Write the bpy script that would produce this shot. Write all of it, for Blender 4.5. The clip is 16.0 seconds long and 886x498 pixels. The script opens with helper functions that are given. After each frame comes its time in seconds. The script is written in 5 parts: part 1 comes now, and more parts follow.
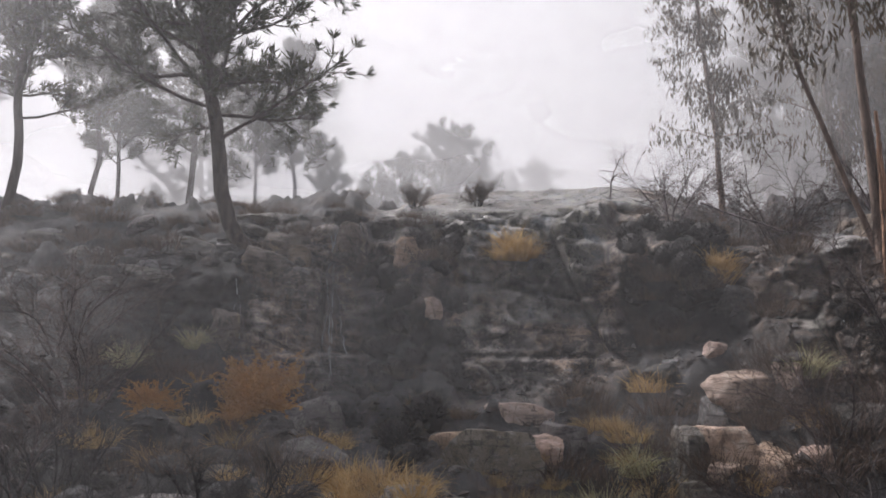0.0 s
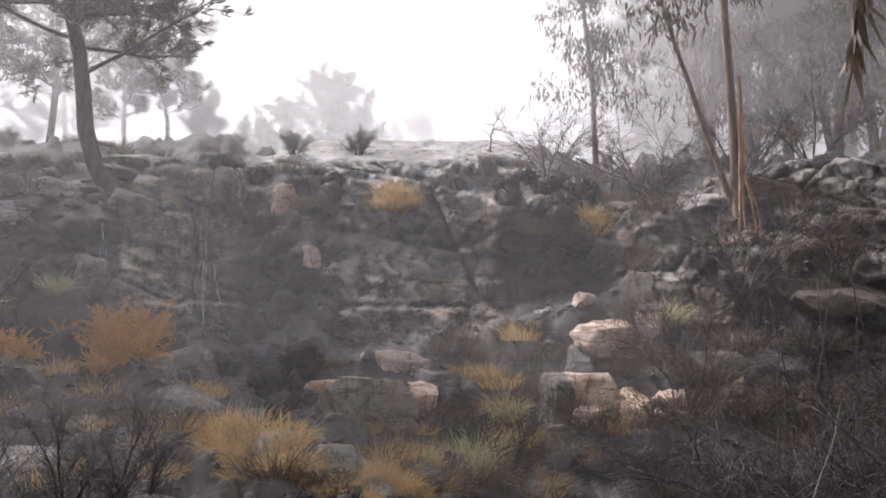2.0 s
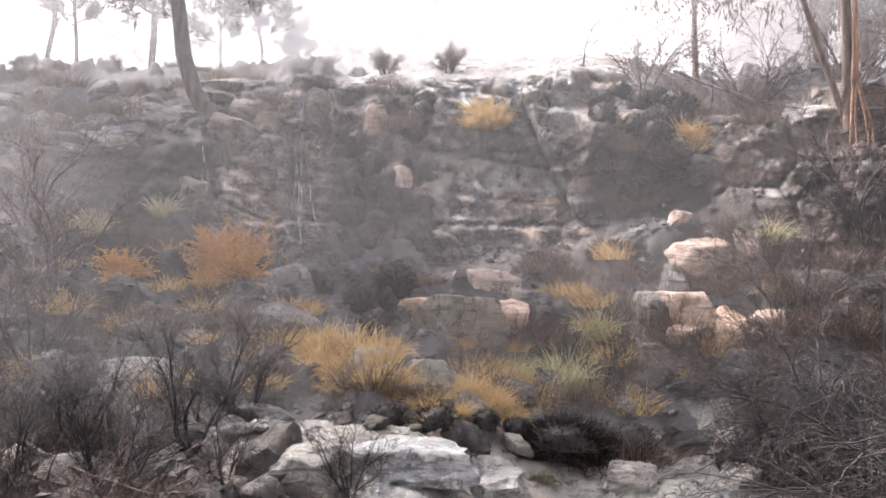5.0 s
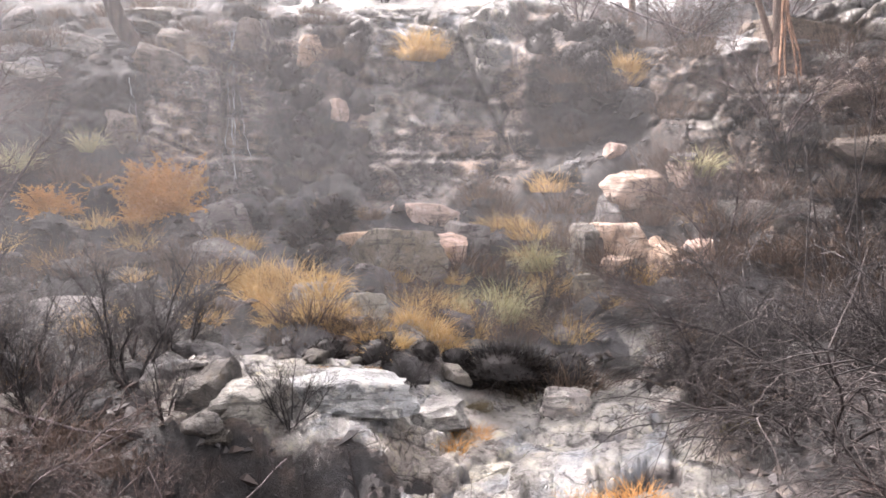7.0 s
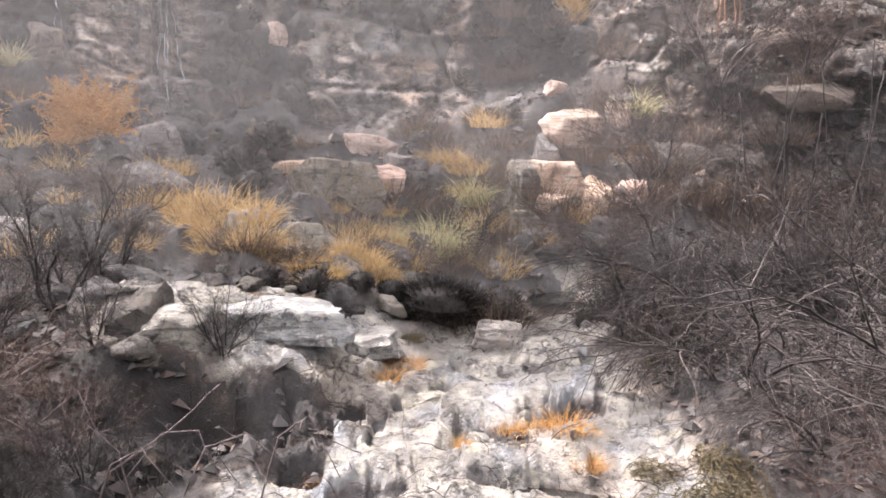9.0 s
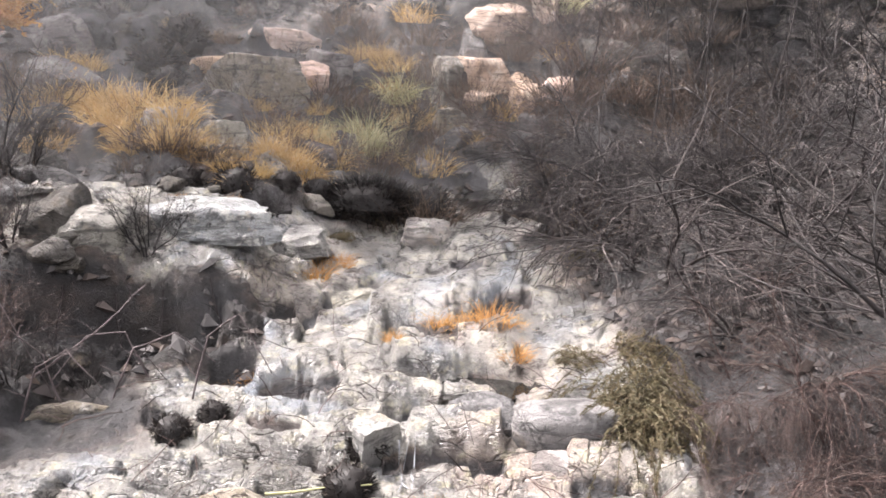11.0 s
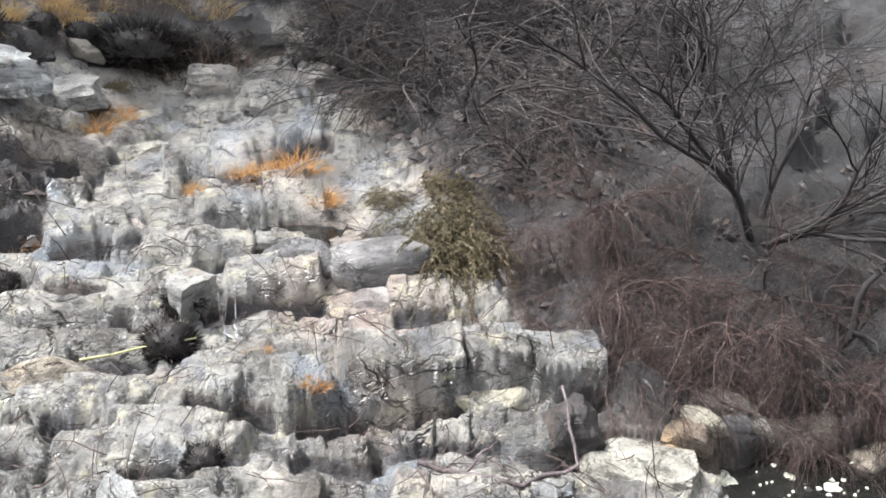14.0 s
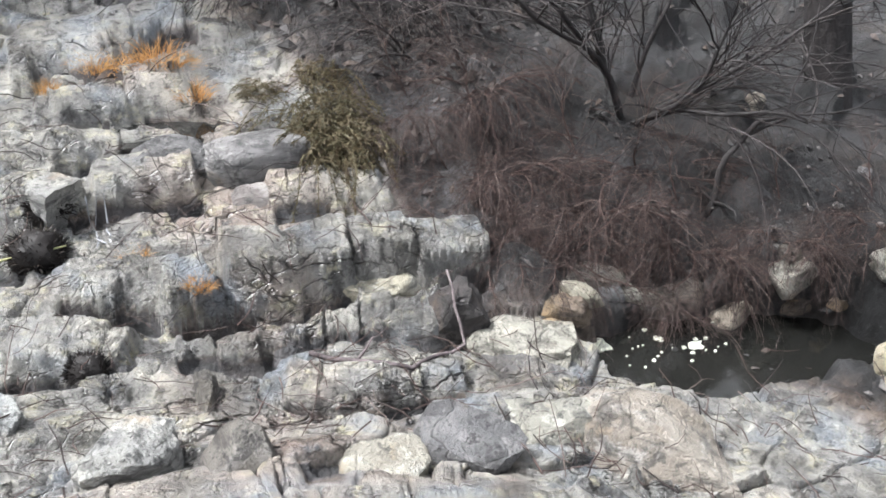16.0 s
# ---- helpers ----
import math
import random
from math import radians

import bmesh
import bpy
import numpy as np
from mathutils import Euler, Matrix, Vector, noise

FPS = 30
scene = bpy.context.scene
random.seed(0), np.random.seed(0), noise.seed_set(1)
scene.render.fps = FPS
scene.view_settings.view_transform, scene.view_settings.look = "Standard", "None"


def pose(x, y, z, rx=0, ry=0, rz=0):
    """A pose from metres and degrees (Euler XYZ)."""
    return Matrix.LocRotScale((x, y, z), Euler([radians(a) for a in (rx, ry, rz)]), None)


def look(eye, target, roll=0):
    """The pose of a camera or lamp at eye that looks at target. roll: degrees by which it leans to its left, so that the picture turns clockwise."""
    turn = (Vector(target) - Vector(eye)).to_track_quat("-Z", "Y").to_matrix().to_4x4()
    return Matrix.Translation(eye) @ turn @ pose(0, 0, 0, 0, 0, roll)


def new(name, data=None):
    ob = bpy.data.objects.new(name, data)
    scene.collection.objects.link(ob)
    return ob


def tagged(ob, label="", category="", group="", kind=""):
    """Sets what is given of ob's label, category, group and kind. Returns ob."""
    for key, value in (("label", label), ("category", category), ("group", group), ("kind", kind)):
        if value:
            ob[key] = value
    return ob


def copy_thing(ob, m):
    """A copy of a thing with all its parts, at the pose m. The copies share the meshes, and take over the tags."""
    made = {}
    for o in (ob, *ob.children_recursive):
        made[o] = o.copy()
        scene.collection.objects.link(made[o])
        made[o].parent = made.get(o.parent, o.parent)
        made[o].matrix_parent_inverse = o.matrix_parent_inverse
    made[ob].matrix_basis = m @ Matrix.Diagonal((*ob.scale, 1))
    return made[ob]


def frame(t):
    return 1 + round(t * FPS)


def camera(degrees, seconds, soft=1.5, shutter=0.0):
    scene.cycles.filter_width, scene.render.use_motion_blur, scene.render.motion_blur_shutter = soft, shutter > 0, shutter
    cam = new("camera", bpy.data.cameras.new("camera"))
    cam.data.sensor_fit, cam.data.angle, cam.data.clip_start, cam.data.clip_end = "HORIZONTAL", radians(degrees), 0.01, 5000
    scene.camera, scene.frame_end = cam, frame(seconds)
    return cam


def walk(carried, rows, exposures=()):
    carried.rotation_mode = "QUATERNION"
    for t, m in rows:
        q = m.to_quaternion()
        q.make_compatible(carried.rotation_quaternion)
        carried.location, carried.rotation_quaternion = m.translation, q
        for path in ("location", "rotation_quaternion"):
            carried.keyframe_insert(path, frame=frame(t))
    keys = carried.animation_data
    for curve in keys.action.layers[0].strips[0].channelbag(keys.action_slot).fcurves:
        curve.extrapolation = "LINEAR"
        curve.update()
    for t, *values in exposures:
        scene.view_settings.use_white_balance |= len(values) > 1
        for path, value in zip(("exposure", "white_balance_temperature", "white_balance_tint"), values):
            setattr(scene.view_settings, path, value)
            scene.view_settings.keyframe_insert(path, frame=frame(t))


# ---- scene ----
cam = camera(57.0, 16.0, soft=1.7)
PATH = [
    (0, pose(-0.061, 0.020, 3.029, 98.38, -0.07, -0.34)),
    (0.5, pose(-0.055, 0.021, 3.018, 97.59, -0.49, -1.37)),
    (1, pose(-0.049, 0.025, 3.016, 96.67, -0.91, -3.91)),
    (1.5, pose(-0.038, 0.019, 3.019, 95.86, -0.71, -6.62)),
    (2, pose(-0.043, 0.019, 3.018, 94.92, -0.27, -8.78)),
    (2.5, pose(-0.056, 0.024, 3.016, 94.16, -0.63, -6.67)),
    (3, pose(-0.053, 0.029, 3.008, 93.45, -0.72, -3.21)),
    (3.2, pose(-0.049, 0.017, 3.010, 93.02, -0.77, -1.81)),
    (5.3, pose(-0.006, 0.011, 3.009, 88.55, 0.13, -2.41)),
    (5.5, pose(-0.003, 0.008, 3.008, 88.03, 0.18, -2.69)),
    (6, pose(0.006, 0.002, 3.007, 86.74, 0.44, -3.67)),
    (6.5, pose(0.007, 0.005, 3.002, 85.71, 0.49, -4.92)),
    (7, pose(0.000, 0.000, 3.000, 84.68, 0.36, -6.48)),
    (7.5, pose(0.005, -0.013, 2.995, 83.79, -0.55, -7.69)),
    (8, pose(-0.007, -0.016, 2.993, 82.75, -1.13, -8.98)),
    (8.5, pose(-0.017, -0.011, 2.989, 81.58, -1.63, -9.92)),
    (10.8, pose(-0.022, -0.011, 2.951, 74.14, -2.48, -15.10)),
    (11, pose(-0.027, -0.014, 2.949, 73.51, -2.51, -15.87)),
    (11.5, pose(-0.049, -0.014, 2.932, 72.15, -2.83, -17.79)),
    (12, pose(-0.082, -0.019, 2.923, 70.73, -3.45, -19.84)),
    (12.5, pose(-0.115, 0.012, 2.901, 69.45, -3.82, -21.74)),
    (13, pose(-0.170, 0.051, 2.892, 68.12, -3.90, -24.29)),
    (13.5, pose(-0.194, 0.062, 2.888, 66.30, -4.19, -27.06)),
    (14, pose(-0.221, 0.064, 2.875, 64.29, -5.11, -31.84)),
    (14.5, pose(-0.229, 0.060, 2.871, 62.51, -5.78, -36.57)),
    (15, pose(-0.254, 0.083, 2.860, 60.58, -6.16, -39.38)),
    (15.5, pose(-0.251, 0.084, 2.864, 58.46, -5.72, -37.92)),
    (16, pose(-0.223, 0.059, 2.878, 57.41, -6.48, -40.54)),
]
walk(cam, PATH, exposures=[(0, 0.45, 6350, 16), (1.5, 1.0, 6400, 17), (3.2, 1.55, 6450, 18), (5.5, 2.1, 6550, 19), (7.0, 2.3, 6650, 20), (8.5, 2.3, 6750, 20), (11, 2.2, 6600, 17), (12.5, 2.1, 6400, 13), (14, 1.85, 6200, 10), (16, 1.6, 6100, 9)])

# ---- world and light: thin mist under a white sky ----
SUN_EL, SUN_AZ = 54, 312
world = bpy.data.worlds.new("overcast_sky")
scene.world = world
world.use_nodes = True
wn = world.node_tree.nodes
sky = wn.new("ShaderNodeTexSky")
sky.sky_type = "NISHITA"
sky.sun_disc = False
sky.sun_elevation, sky.sun_rotation = radians(SUN_EL), radians(SUN_AZ)
sky.dust_density, sky.air_density = 6.0, 1.0
pale = wn.new("ShaderNodeHueSaturation")
pale.inputs["Saturation"].default_value = 0.12
world.node_tree.links.new(sky.outputs[0], pale.inputs["Color"])
world.node_tree.links.new(pale.outputs[0], wn["Background"].inputs["Color"])
wn["Background"].inputs["Strength"].default_value = 0.15
sun = new("sun", bpy.data.lights.new("sun", "SUN"))
sun.data.energy, sun.data.angle, sun.data.color = 2.8, radians(5), (1.0, 0.965, 0.92)
_a, _e = radians(SUN_AZ), radians(SUN_EL)
sun.matrix_world = look((40 * math.sin(_a) * math.cos(_e), 40 * math.cos(_a) * math.cos(_e), 40 * math.sin(_e)), (0, 0, 0))


# ---- terrain arithmetic ----
def hash01(*k):
    h = np.zeros(np.broadcast(*k).shape, dtype=np.uint64)
    for i, v in enumerate(k):
        h = (h ^ (np.asarray(v).astype(np.int64).astype(np.uint64) * np.uint64((0x9E3779B1, 0x85EBCA77, 0xC2B2AE3D)[i]))) * np.uint64(0x27D4EB2F165667C5)
        h = h ^ (h >> np.uint64(29))
    return ((h >> np.uint64(20)) & np.uint64(0xFFFFFF)).astype(float) / 0xFFFFFF


def vnoise(x, y, s=0):
    xi, yi = np.floor(x), np.floor(y)
    u, v = x - xi, y - yi
    u, v = u * u * (3 - 2 * u), v * v * (3 - 2 * v)
    a, b = hash01(xi, yi, s + 0 * xi), hash01(xi + 1, yi, s + 0 * xi)
    c, d = hash01(xi, yi + 1, s + 0 * xi), hash01(xi + 1, yi + 1, s + 0 * xi)
    return (a + (b - a) * u) * (1 - v) + (c + (d - c) * u) * v - 0.5


def fbm(x, y, octaves=4, s=0, gain=0.5):
    t, g = 0, 1.0
    for k in range(octaves):
        t = t + g * vnoise(x * 2 ** k + 17.3 * k, y * 2 ** k - 9.1 * k, s + k)
        g *= gain
    return t


def cells(x, y, s=0):
    """Voronoi cells: the cell's random value, a second one, and how far the point is from the cell's edge."""
    xi, yi = np.floor(x), np.floor(y)
    d1, d2 = np.full(x.shape, 9.0), np.full(x.shape, 9.0)
    c1, c2 = np.zeros(x.shape), np.zeros(x.shape)
    for i in (-1, 0, 1):
        for j in (-1, 0, 1):
            gx, gy = xi + i, yi + j
            k = s + 0 * gx
            d = np.hypot(gx + 0.1 + 0.8 * hash01(gx, gy, k) - x, gy + 0.1 + 0.8 * hash01(gx, gy, k + 1) - y)
            near = d < d1
            d2 = np.where(near, d1, np.minimum(d2, d))
            c1 = np.where(near, hash01(gx, gy, k + 2), c1)
            c2 = np.where(near, hash01(gx, gy, k + 3), c2)
            d1 = np.where(near, d, d1)
    return c1, c2, d2 - d1


def smooth(a, b, v):
    t = np.clip((v - a) / (b - a), 0, 1)
    return t * t * (3 - 2 * t)


def bump(x, y, cx, cy, rx, ry):
    return np.exp(-((x - cx) / rx) ** 2 - ((y - cy) / ry) ** 2)


# the bowl's rise from the viewing bank, down into the stream bed and up over the cliff, in four directions
RISE_LEFT = (
    (-30, (0, 1.4, 2.3, 4.6, 5.6, 7, 8.5, 10, 12, 14, 17, 25, 60), (1.45, 1.0, 0.45, 0.55, 0.9, 1.55, 2.3, 3.2, 4.4, 5.3, 6.2, 6.5, 6.4)),
    (0, (0, 1.4, 2.3, 3.4, 4.6, 5.5, 6.2, 7, 8.2, 9.3, 10, 10.6, 11.3, 12, 14.5, 17, 25, 60), (1.45, 1.0, 0.42, 0.36, 0.5, 0.78, 1.15, 1.4, 1.95, 2.4, 2.75, 3.5, 4.5, 5.2, 6.15, 6.25, 6.3, 6.2)),
)
RISE_RIGHT = (
    (33, (0, 1.4, 2.3, 3.2, 4, 5, 6.5, 8, 9, 9.6, 10.3, 11, 13, 16, 25, 60), (1.45, 1.0, 0.35, 0.2, 0.42, 0.78, 1.3, 1.9, 2.7, 3.6, 4.5, 4.95, 5.2, 5.8, 6.6, 7)),
    (62, (0, 1.4, 2.3, 2.9, 3.3, 4.1, 4.5, 4.9, 5.5, 8, 12, 20, 60), (1.45, 1.0, 0.3, 0.2, 0.1, 0.1, 0.22, 0.6, 1.2, 2.3, 3.6, 5.5, 8)),
    (90, (0, 1.4, 2.3, 3.0, 3.6, 4.5, 8, 12, 20, 60), (1.45, 1.05, 0.5, 0.25, 0.2, 0.4, 2.2, 3.6, 5.5, 8)),
)
RISE = RISE_LEFT + RISE_RIGHT


def base_height(az, r):
    cols = [np.interp(r, k, v) for _, k, v in RISE]
    azs = [a for a, _, _ in RISE]
    z = cols[0].copy()
    for i in range(len(azs) - 1):
        t = smooth(azs[i], azs[i + 1], az)
        z = z + (cols[i + 1] - cols[i]) * t
    # behind the viewing bank both sides meet
    return z + smooth(110, 178, np.abs(az)) * (0.5 * (cols[0] + cols[-1]) - z)


def reach(az, r):
    """How much nearer or farther than the plain bowl the ground lies, by bearing and distance from the lookout."""
    w = smooth(2, 12, az)
    return np.interp(r, (5, 6.5, 8, 9.5, 12), (0.9, 0.93, 1.0, 1.0, 1.03)) + w * np.interp(r, (5.2, 6.3, 8, 10, 12), (0, 0.15, 0.12, 0.07, 0))


def drawn(x, y, z):
    """A point of the plain bowl, drawn nearer to the lookout or farther from it."""
    k = reach(np.degrees(np.arctan2(x, y)), np.hypot(x, y))
    return k * x, k * y, 3 + k * (z - 3)


# ledges of bedrock across the stream: middle, length, turn, how far back they run, height
MAIN_LEDGES = (
    (1.6, 5.19, 1.15, -2.2, 0.4, 0.15),
    (1.38, 5.08, 0.54, -7.94, 0.2, 0.06),
    (1.5, 4.72, 0.94, -14.89, 0.3, 0.13),
    (1.33, 4.44, 0.76, -8.55, 0.3, 0.14),
    (1.27, 3.93, 0.6, -18.15, 0.4, 0.16),
    (2.13, 3.43, 0.72, -27.39, 0.35, 0.12),
    (1.14, 3.14, 0.32, -11.88, 0.45, 0.27),
    (1.61, 2.99, 0.71, -17.81, 0.5, 0.32),
    (2.32, 2.76, 0.81, -16.4, 0.45, 0.26),
    (1.93, 2.75, 1.26, -19.37, 0.2, 0.08),
    (0.17, 3.84, 0.85, -14.35, 0.3, 0.06),
    (0.45, 4.83, 0.56, -10.43, 0.3, 0.11),
    (-0.35, 4.0, 0.25, -26.07, 0.3, 0.08),
    (0.54, 4.07, 0.36, -10.63, 0.25, 0.06),
    (0.33, 4.55, 0.41, -11.65, 0.25, 0.06),
    (-0.17, 4.66, 0.55, -4.39, 0.3, 0.07),
)
LESSER_LEDGES = (
    (0.87, 4.11, 0.26, -8.21, 0.2, 0.07),
    (0.81, 3.36, 0.51, -37.53, 0.35, 0.12),
    (0.03, 3.49, 0.58, -17.47, 0.3, 0.09),
    (-0.28, 3.35, 0.42, -18.6, 0.3, 0.09),
    (0.52, 2.99, 0.57, -15.74, 0.3, 0.08),
    (1.79, 2.62, 1.13, -28.52, 0.25, 0.15),
    (1.13, 2.8, 0.53, -14.44, 0.25, 0.06),
    (0.48, 3.07, 0.47, -17.74, 0.3, 0.08),
    (1.56, 2.21, 0.84, -27.53, 0.3, 0.1),
    (1.98, 1.7, 0.53, -18.8, 0.3, 0.09),
    (1.21, 1.76, 0.75, -10.69, 0.3, 0.07),
    (1.36, 4.41, 0.71, -10.33, 0.3, 0.1),
    (0.17, 5.05, 0.48, -13.89, 0.3, 0.08),
    (1.01, 5.58, 0.46, -5.78, 0.25, 0.09),
    (1.95, 5.6, 0.43, -16.95, 0.3, 0.12),
    (0.54, 5.56, 0.32, -4.65, 0.3, 0.09),
)


def facets(x, y, s, high):
    """Broken rock: cells whose tops are planes tilted each its own way, with open cracks between them."""
    xi, yi = np.floor(x), np.floor(y)
    d1, d2 = np.full(x.shape, 9.0), np.full(x.shape, 9.0)
    plane = np.zeros(x.shape)
    for i in (-1, 0, 1):
        for j in (-1, 0, 1):
            gx, gy = xi + i, yi + j
            k = s + 0 * gx
            ex, ey = x - gx - 0.1 - 0.8 * hash01(gx, gy, k), y - gy - 0.1 - 0.8 * hash01(gx, gy, k + 1)
            d = np.hypot(ex, ey)
            near = d < d1
            d2 = np.where(near, d1, np.minimum(d2, d))
            top = (hash01(gx, gy, k + 2) - 0.5) * 1.6 * ex + (hash01(gx, gy, k + 3) - 0.35) * 1.6 * ey + hash01(gx, gy, k + 4) - 0.5
            plane = np.where(near, top, plane)
            d1 = np.where(near, d, d1)
    return high * (plane - 0.5 * smooth(0.07, 0.0, d2 - d1))


def bed_ledges(x, y, z):
    """Height of the named ledges: a steep broken nose, a flat top that dies out backwards, a groove under the nose."""
    high_ground, grooves = np.zeros(z.shape), np.zeros(z.shape)
    for k, (cx, cy, length, turn, back, high) in enumerate(MAIN_LEDGES + LESSER_LEDGES):
        ca, sa = math.cos(radians(turn)), math.sin(radians(turn))
        lu, lv = (x - cx) * ca + (y - cy) * sa, -(x - cx) * sa + (y - cy) * ca
        here = np.nonzero((np.abs(lu) < length / 2 + 0.15) & (lv > -0.35) & (lv < back + 0.2))
        if not len(here[0]):
            continue
        px, py, lu, lv = x[here], y[here], lu[here], lv[here]
        cut = (lu + 0.1 * fbm(px * 2.5, py * 2.5, 3, 200 + k)) / (0.22 + 0.13 * (k % 3))
        ci = np.floor(cut)
        h1, h2 = hash01(ci, 0 * ci, 0 * ci + 30 + k), hash01(ci, 0 * ci, 0 * ci + 60 + k)
        lv = lv + 0.07 * (h1 - 0.5) + (cut - ci - 0.5) * 0.08 * (h2 - 0.5) + 0.025 * fbm(px * 9, py * 9, 3, 230 + k) + 0.1 * fbm(lu * 1.6, 0 * lu, 2, 250 + k)
        span = smooth(length / 2, length / 2 - 0.05, np.abs(lu) + 0.1 * fbm(px * 4, py * 4, 3, 270 + k))
        body = (0.55 * smooth(-0.012, 0.004, lv) + 0.45 * smooth(0.018 + 0.03 * h2, 0.03 + 0.03 * h2, lv)) * (1 - smooth(0.5 * back, back, lv)) * span
        gap = smooth(0.035, 0.0, np.minimum(cut - ci, 1 - cut + ci)) * (h2 > 0.4)
        high_ground[here] = np.maximum(high_ground[here], high * body * (0.9 + 0.25 * (h2 - 0.5) - 0.25 * gap + 0.12 * (cut - ci - 0.5) * (h1 - 0.5)))
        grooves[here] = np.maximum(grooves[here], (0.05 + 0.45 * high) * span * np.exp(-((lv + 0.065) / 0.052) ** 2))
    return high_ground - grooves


def terrain(az, r):
    """Where the ground is (x, y, z) by bearing and distance, how far it is bedrock (rock), and how burnt, with shade
    painted in under the ledges.
    """
    x, y = r * np.sin(np.radians(az)), r * np.cos(np.radians(az))
    z = base_height(az, r)
    # gully between the cliff and the outcrop beside it, notch in the crest, hollows of the pools
    z -= 1.2 * bump(x, y, 4.75, 12.0, 0.9, 1.5) + 0.35 * bump(x, y, -1.1, 14.8, 0.7, 1.2)
    z += 0.35 * bump(x, y, 3.4, 13.6, 1.6, 1.6) + 0.22 * bump(x, y, -2.0, 14.6, 0.7, 0.8)
    z -= 0.16 * bump(x, y, 2.4, 6.7, 0.7, 0.35) + 0.18 * bump(x, y, 1.75, 4.55, 0.55, 0.28)
    # the ledge above the dark earth bank
    z += 0.38 * smooth(5.35, 5.62, y + 0.2 * fbm(x * 1.3, y * 0, 3, 5)) * smooth(0.55, -0.1, x) * smooth(-1.95, -1.2, x) * smooth(7.2, 6.0, y)
    z -= 0.12 * smooth(5.6, 5.3, y) * smooth(4.6, 5.1, y) * smooth(0.4, 0, x) * smooth(-3, -2.2, x)
    edge = 0.5 * fbm(x * 0.7, y * 0.7, 4, 8)
    bed = smooth(6.9, 6.1, r + edge) * smooth(2.5, -3, az + 7 * edge - np.interp(r, (3.3, 4, 5, 6, 6.8), (46, 39, 32, 25.5, 24))) + smooth(3.9, 3.5, r + 0.3 * edge) * smooth(40, 56, az)
    bed = np.clip(bed + smooth(-6, -14, az) * smooth(9.3, 8.2, r + edge) * 0.22, 0, 1)
    bed = bed * smooth(-46, -36, az) * smooth(100, 88, az) * smooth(1.3, 1.6, r + 0.4 * edge)
    bed = bed * (1 - smooth(-3, -8, az + 8 * edge) * smooth(4.2, 4.6, r + 0.5 * edge))
    shelf = smooth(5.6, 5.72, y) * smooth(6.85, 6.5, y + 0.6 * edge) * smooth(-1.5, -1.15, x) * smooth(1.1, 0.7, x)
    bed = np.maximum(bed, shelf)
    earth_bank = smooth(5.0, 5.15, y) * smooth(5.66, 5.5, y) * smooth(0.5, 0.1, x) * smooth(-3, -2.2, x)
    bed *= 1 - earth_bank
    z = z + earth_bank * (0.16 * fbm(x * 2.5, y * 5, 4, 144) + 0.04 * fbm(x * 9, y * 9, 3, 145))
    face = smooth(9.3, 10.0, r) * smooth(12.8, 12.0, r) * smooth(26, 18, az) * smooth(-26, -14, az)
    outcrop = smooth(8.2, 8.8, r) * smooth(11.6, 10.8, r) * smooth(20, 26, az) * smooth(50, 42, az)
    face = np.clip(face + outcrop, 0, 1)
    crest = smooth(11.0, 11.7, r + 0.05 * np.abs(az - 5)) * smooth(17, 15, r) * smooth(-6, -2, az + 4 * edge) * smooth(18, 14, az + 6 * edge)
    left_top = smooth(10.5, 11.8, r) * smooth(20, 17, r) * smooth(-5, -10, az)
    top_right = smooth(9.8, 10.5, r) * smooth(14, 12.5, r) * smooth(23, 26, az) * smooth(48, 42, az)
    # bedded rock: steps along the slope, broken into blocks with open joints
    wob = 0.25 * fbm(x * 0.9, y * 0.9, 3, 11)
    step = 0.15
    q = (z + 0.13 * fbm(x * 1.1, y * 1.1, 3, 3) + 0.05 * x) / step
    qi = np.floor(q)
    stair = (qi + smooth(0.6, 0.95, q - qi) - q + 0.4) * step
    # ledges that run across the stream, each broken into blocks: a steep nose, a top that leans back
    s = (0.5 * (0.9 * y + 0.43 * x) + 0.5 * r + 0.2 * fbm(x * 0.7, y * 0.7, 3, 15) + 0.05 * fbm(x * 3, y * 3, 3, 16)) / 0.3
    li = np.floor(s)
    run = (0.9 * x - 0.43 * y + 0.12 * fbm(x * 2, y * 2, 2, 17) + 3 * hash01(li, 0 * li, 0 * li + 3)) / (0.45 + 0.6 * hash01(li, 0 * li, 0 * li + 4))
    bi = np.floor(run)
    ha, hb = hash01(li, bi, 0 * li + 5), hash01(li, bi, 0 * li + 6)
    t, side = s - li, run - bi
    rise = 0.07 + 0.14 * ha
    nose = 0.3 * hb
    ledge = rise * (smooth(nose, nose + 0.09, t) - t) - 0.05 * smooth(0.05, 0.0, side) * (hb > 0.35) - 0.03 * smooth(0.06, 0.0, t - nose) * smooth(-0.08, 0.0, t - nose)
    ledge += rise * 0.4 * (side - 0.5) * (ha - 0.5) + 0.035 * fbm(x * 5, y * 8, 4, 18)
    courses = bed_ledges(x, y, z)
    z = z + courses
    # mask of the grooves under the noses, where undercut shade is painted
    groove_shade = smooth(0.012, 0.045, -courses)
    courses = np.maximum(courses, 0)
    here = np.nonzero(bed + courses > 0.001)
    broken = np.zeros(z.shape)
    fx, fy = x[here], y[here]
    broken[here] = facets(fx * 1.5 + 0.5 * wob[here], fy * 4.0 + 0.7 * fx, 301, 0.085) + facets(fx * 4.5 + wob[here], fy * 11 + 2.0 * fx, 305, 0.022) + 0.012 * fbm(fx * 12, fy * 12, 3, 309)
    calm = 1 - 0.65 * bump(x, y, 1.5, 4.75, 0.8, 0.6)
    broken = broken * calm
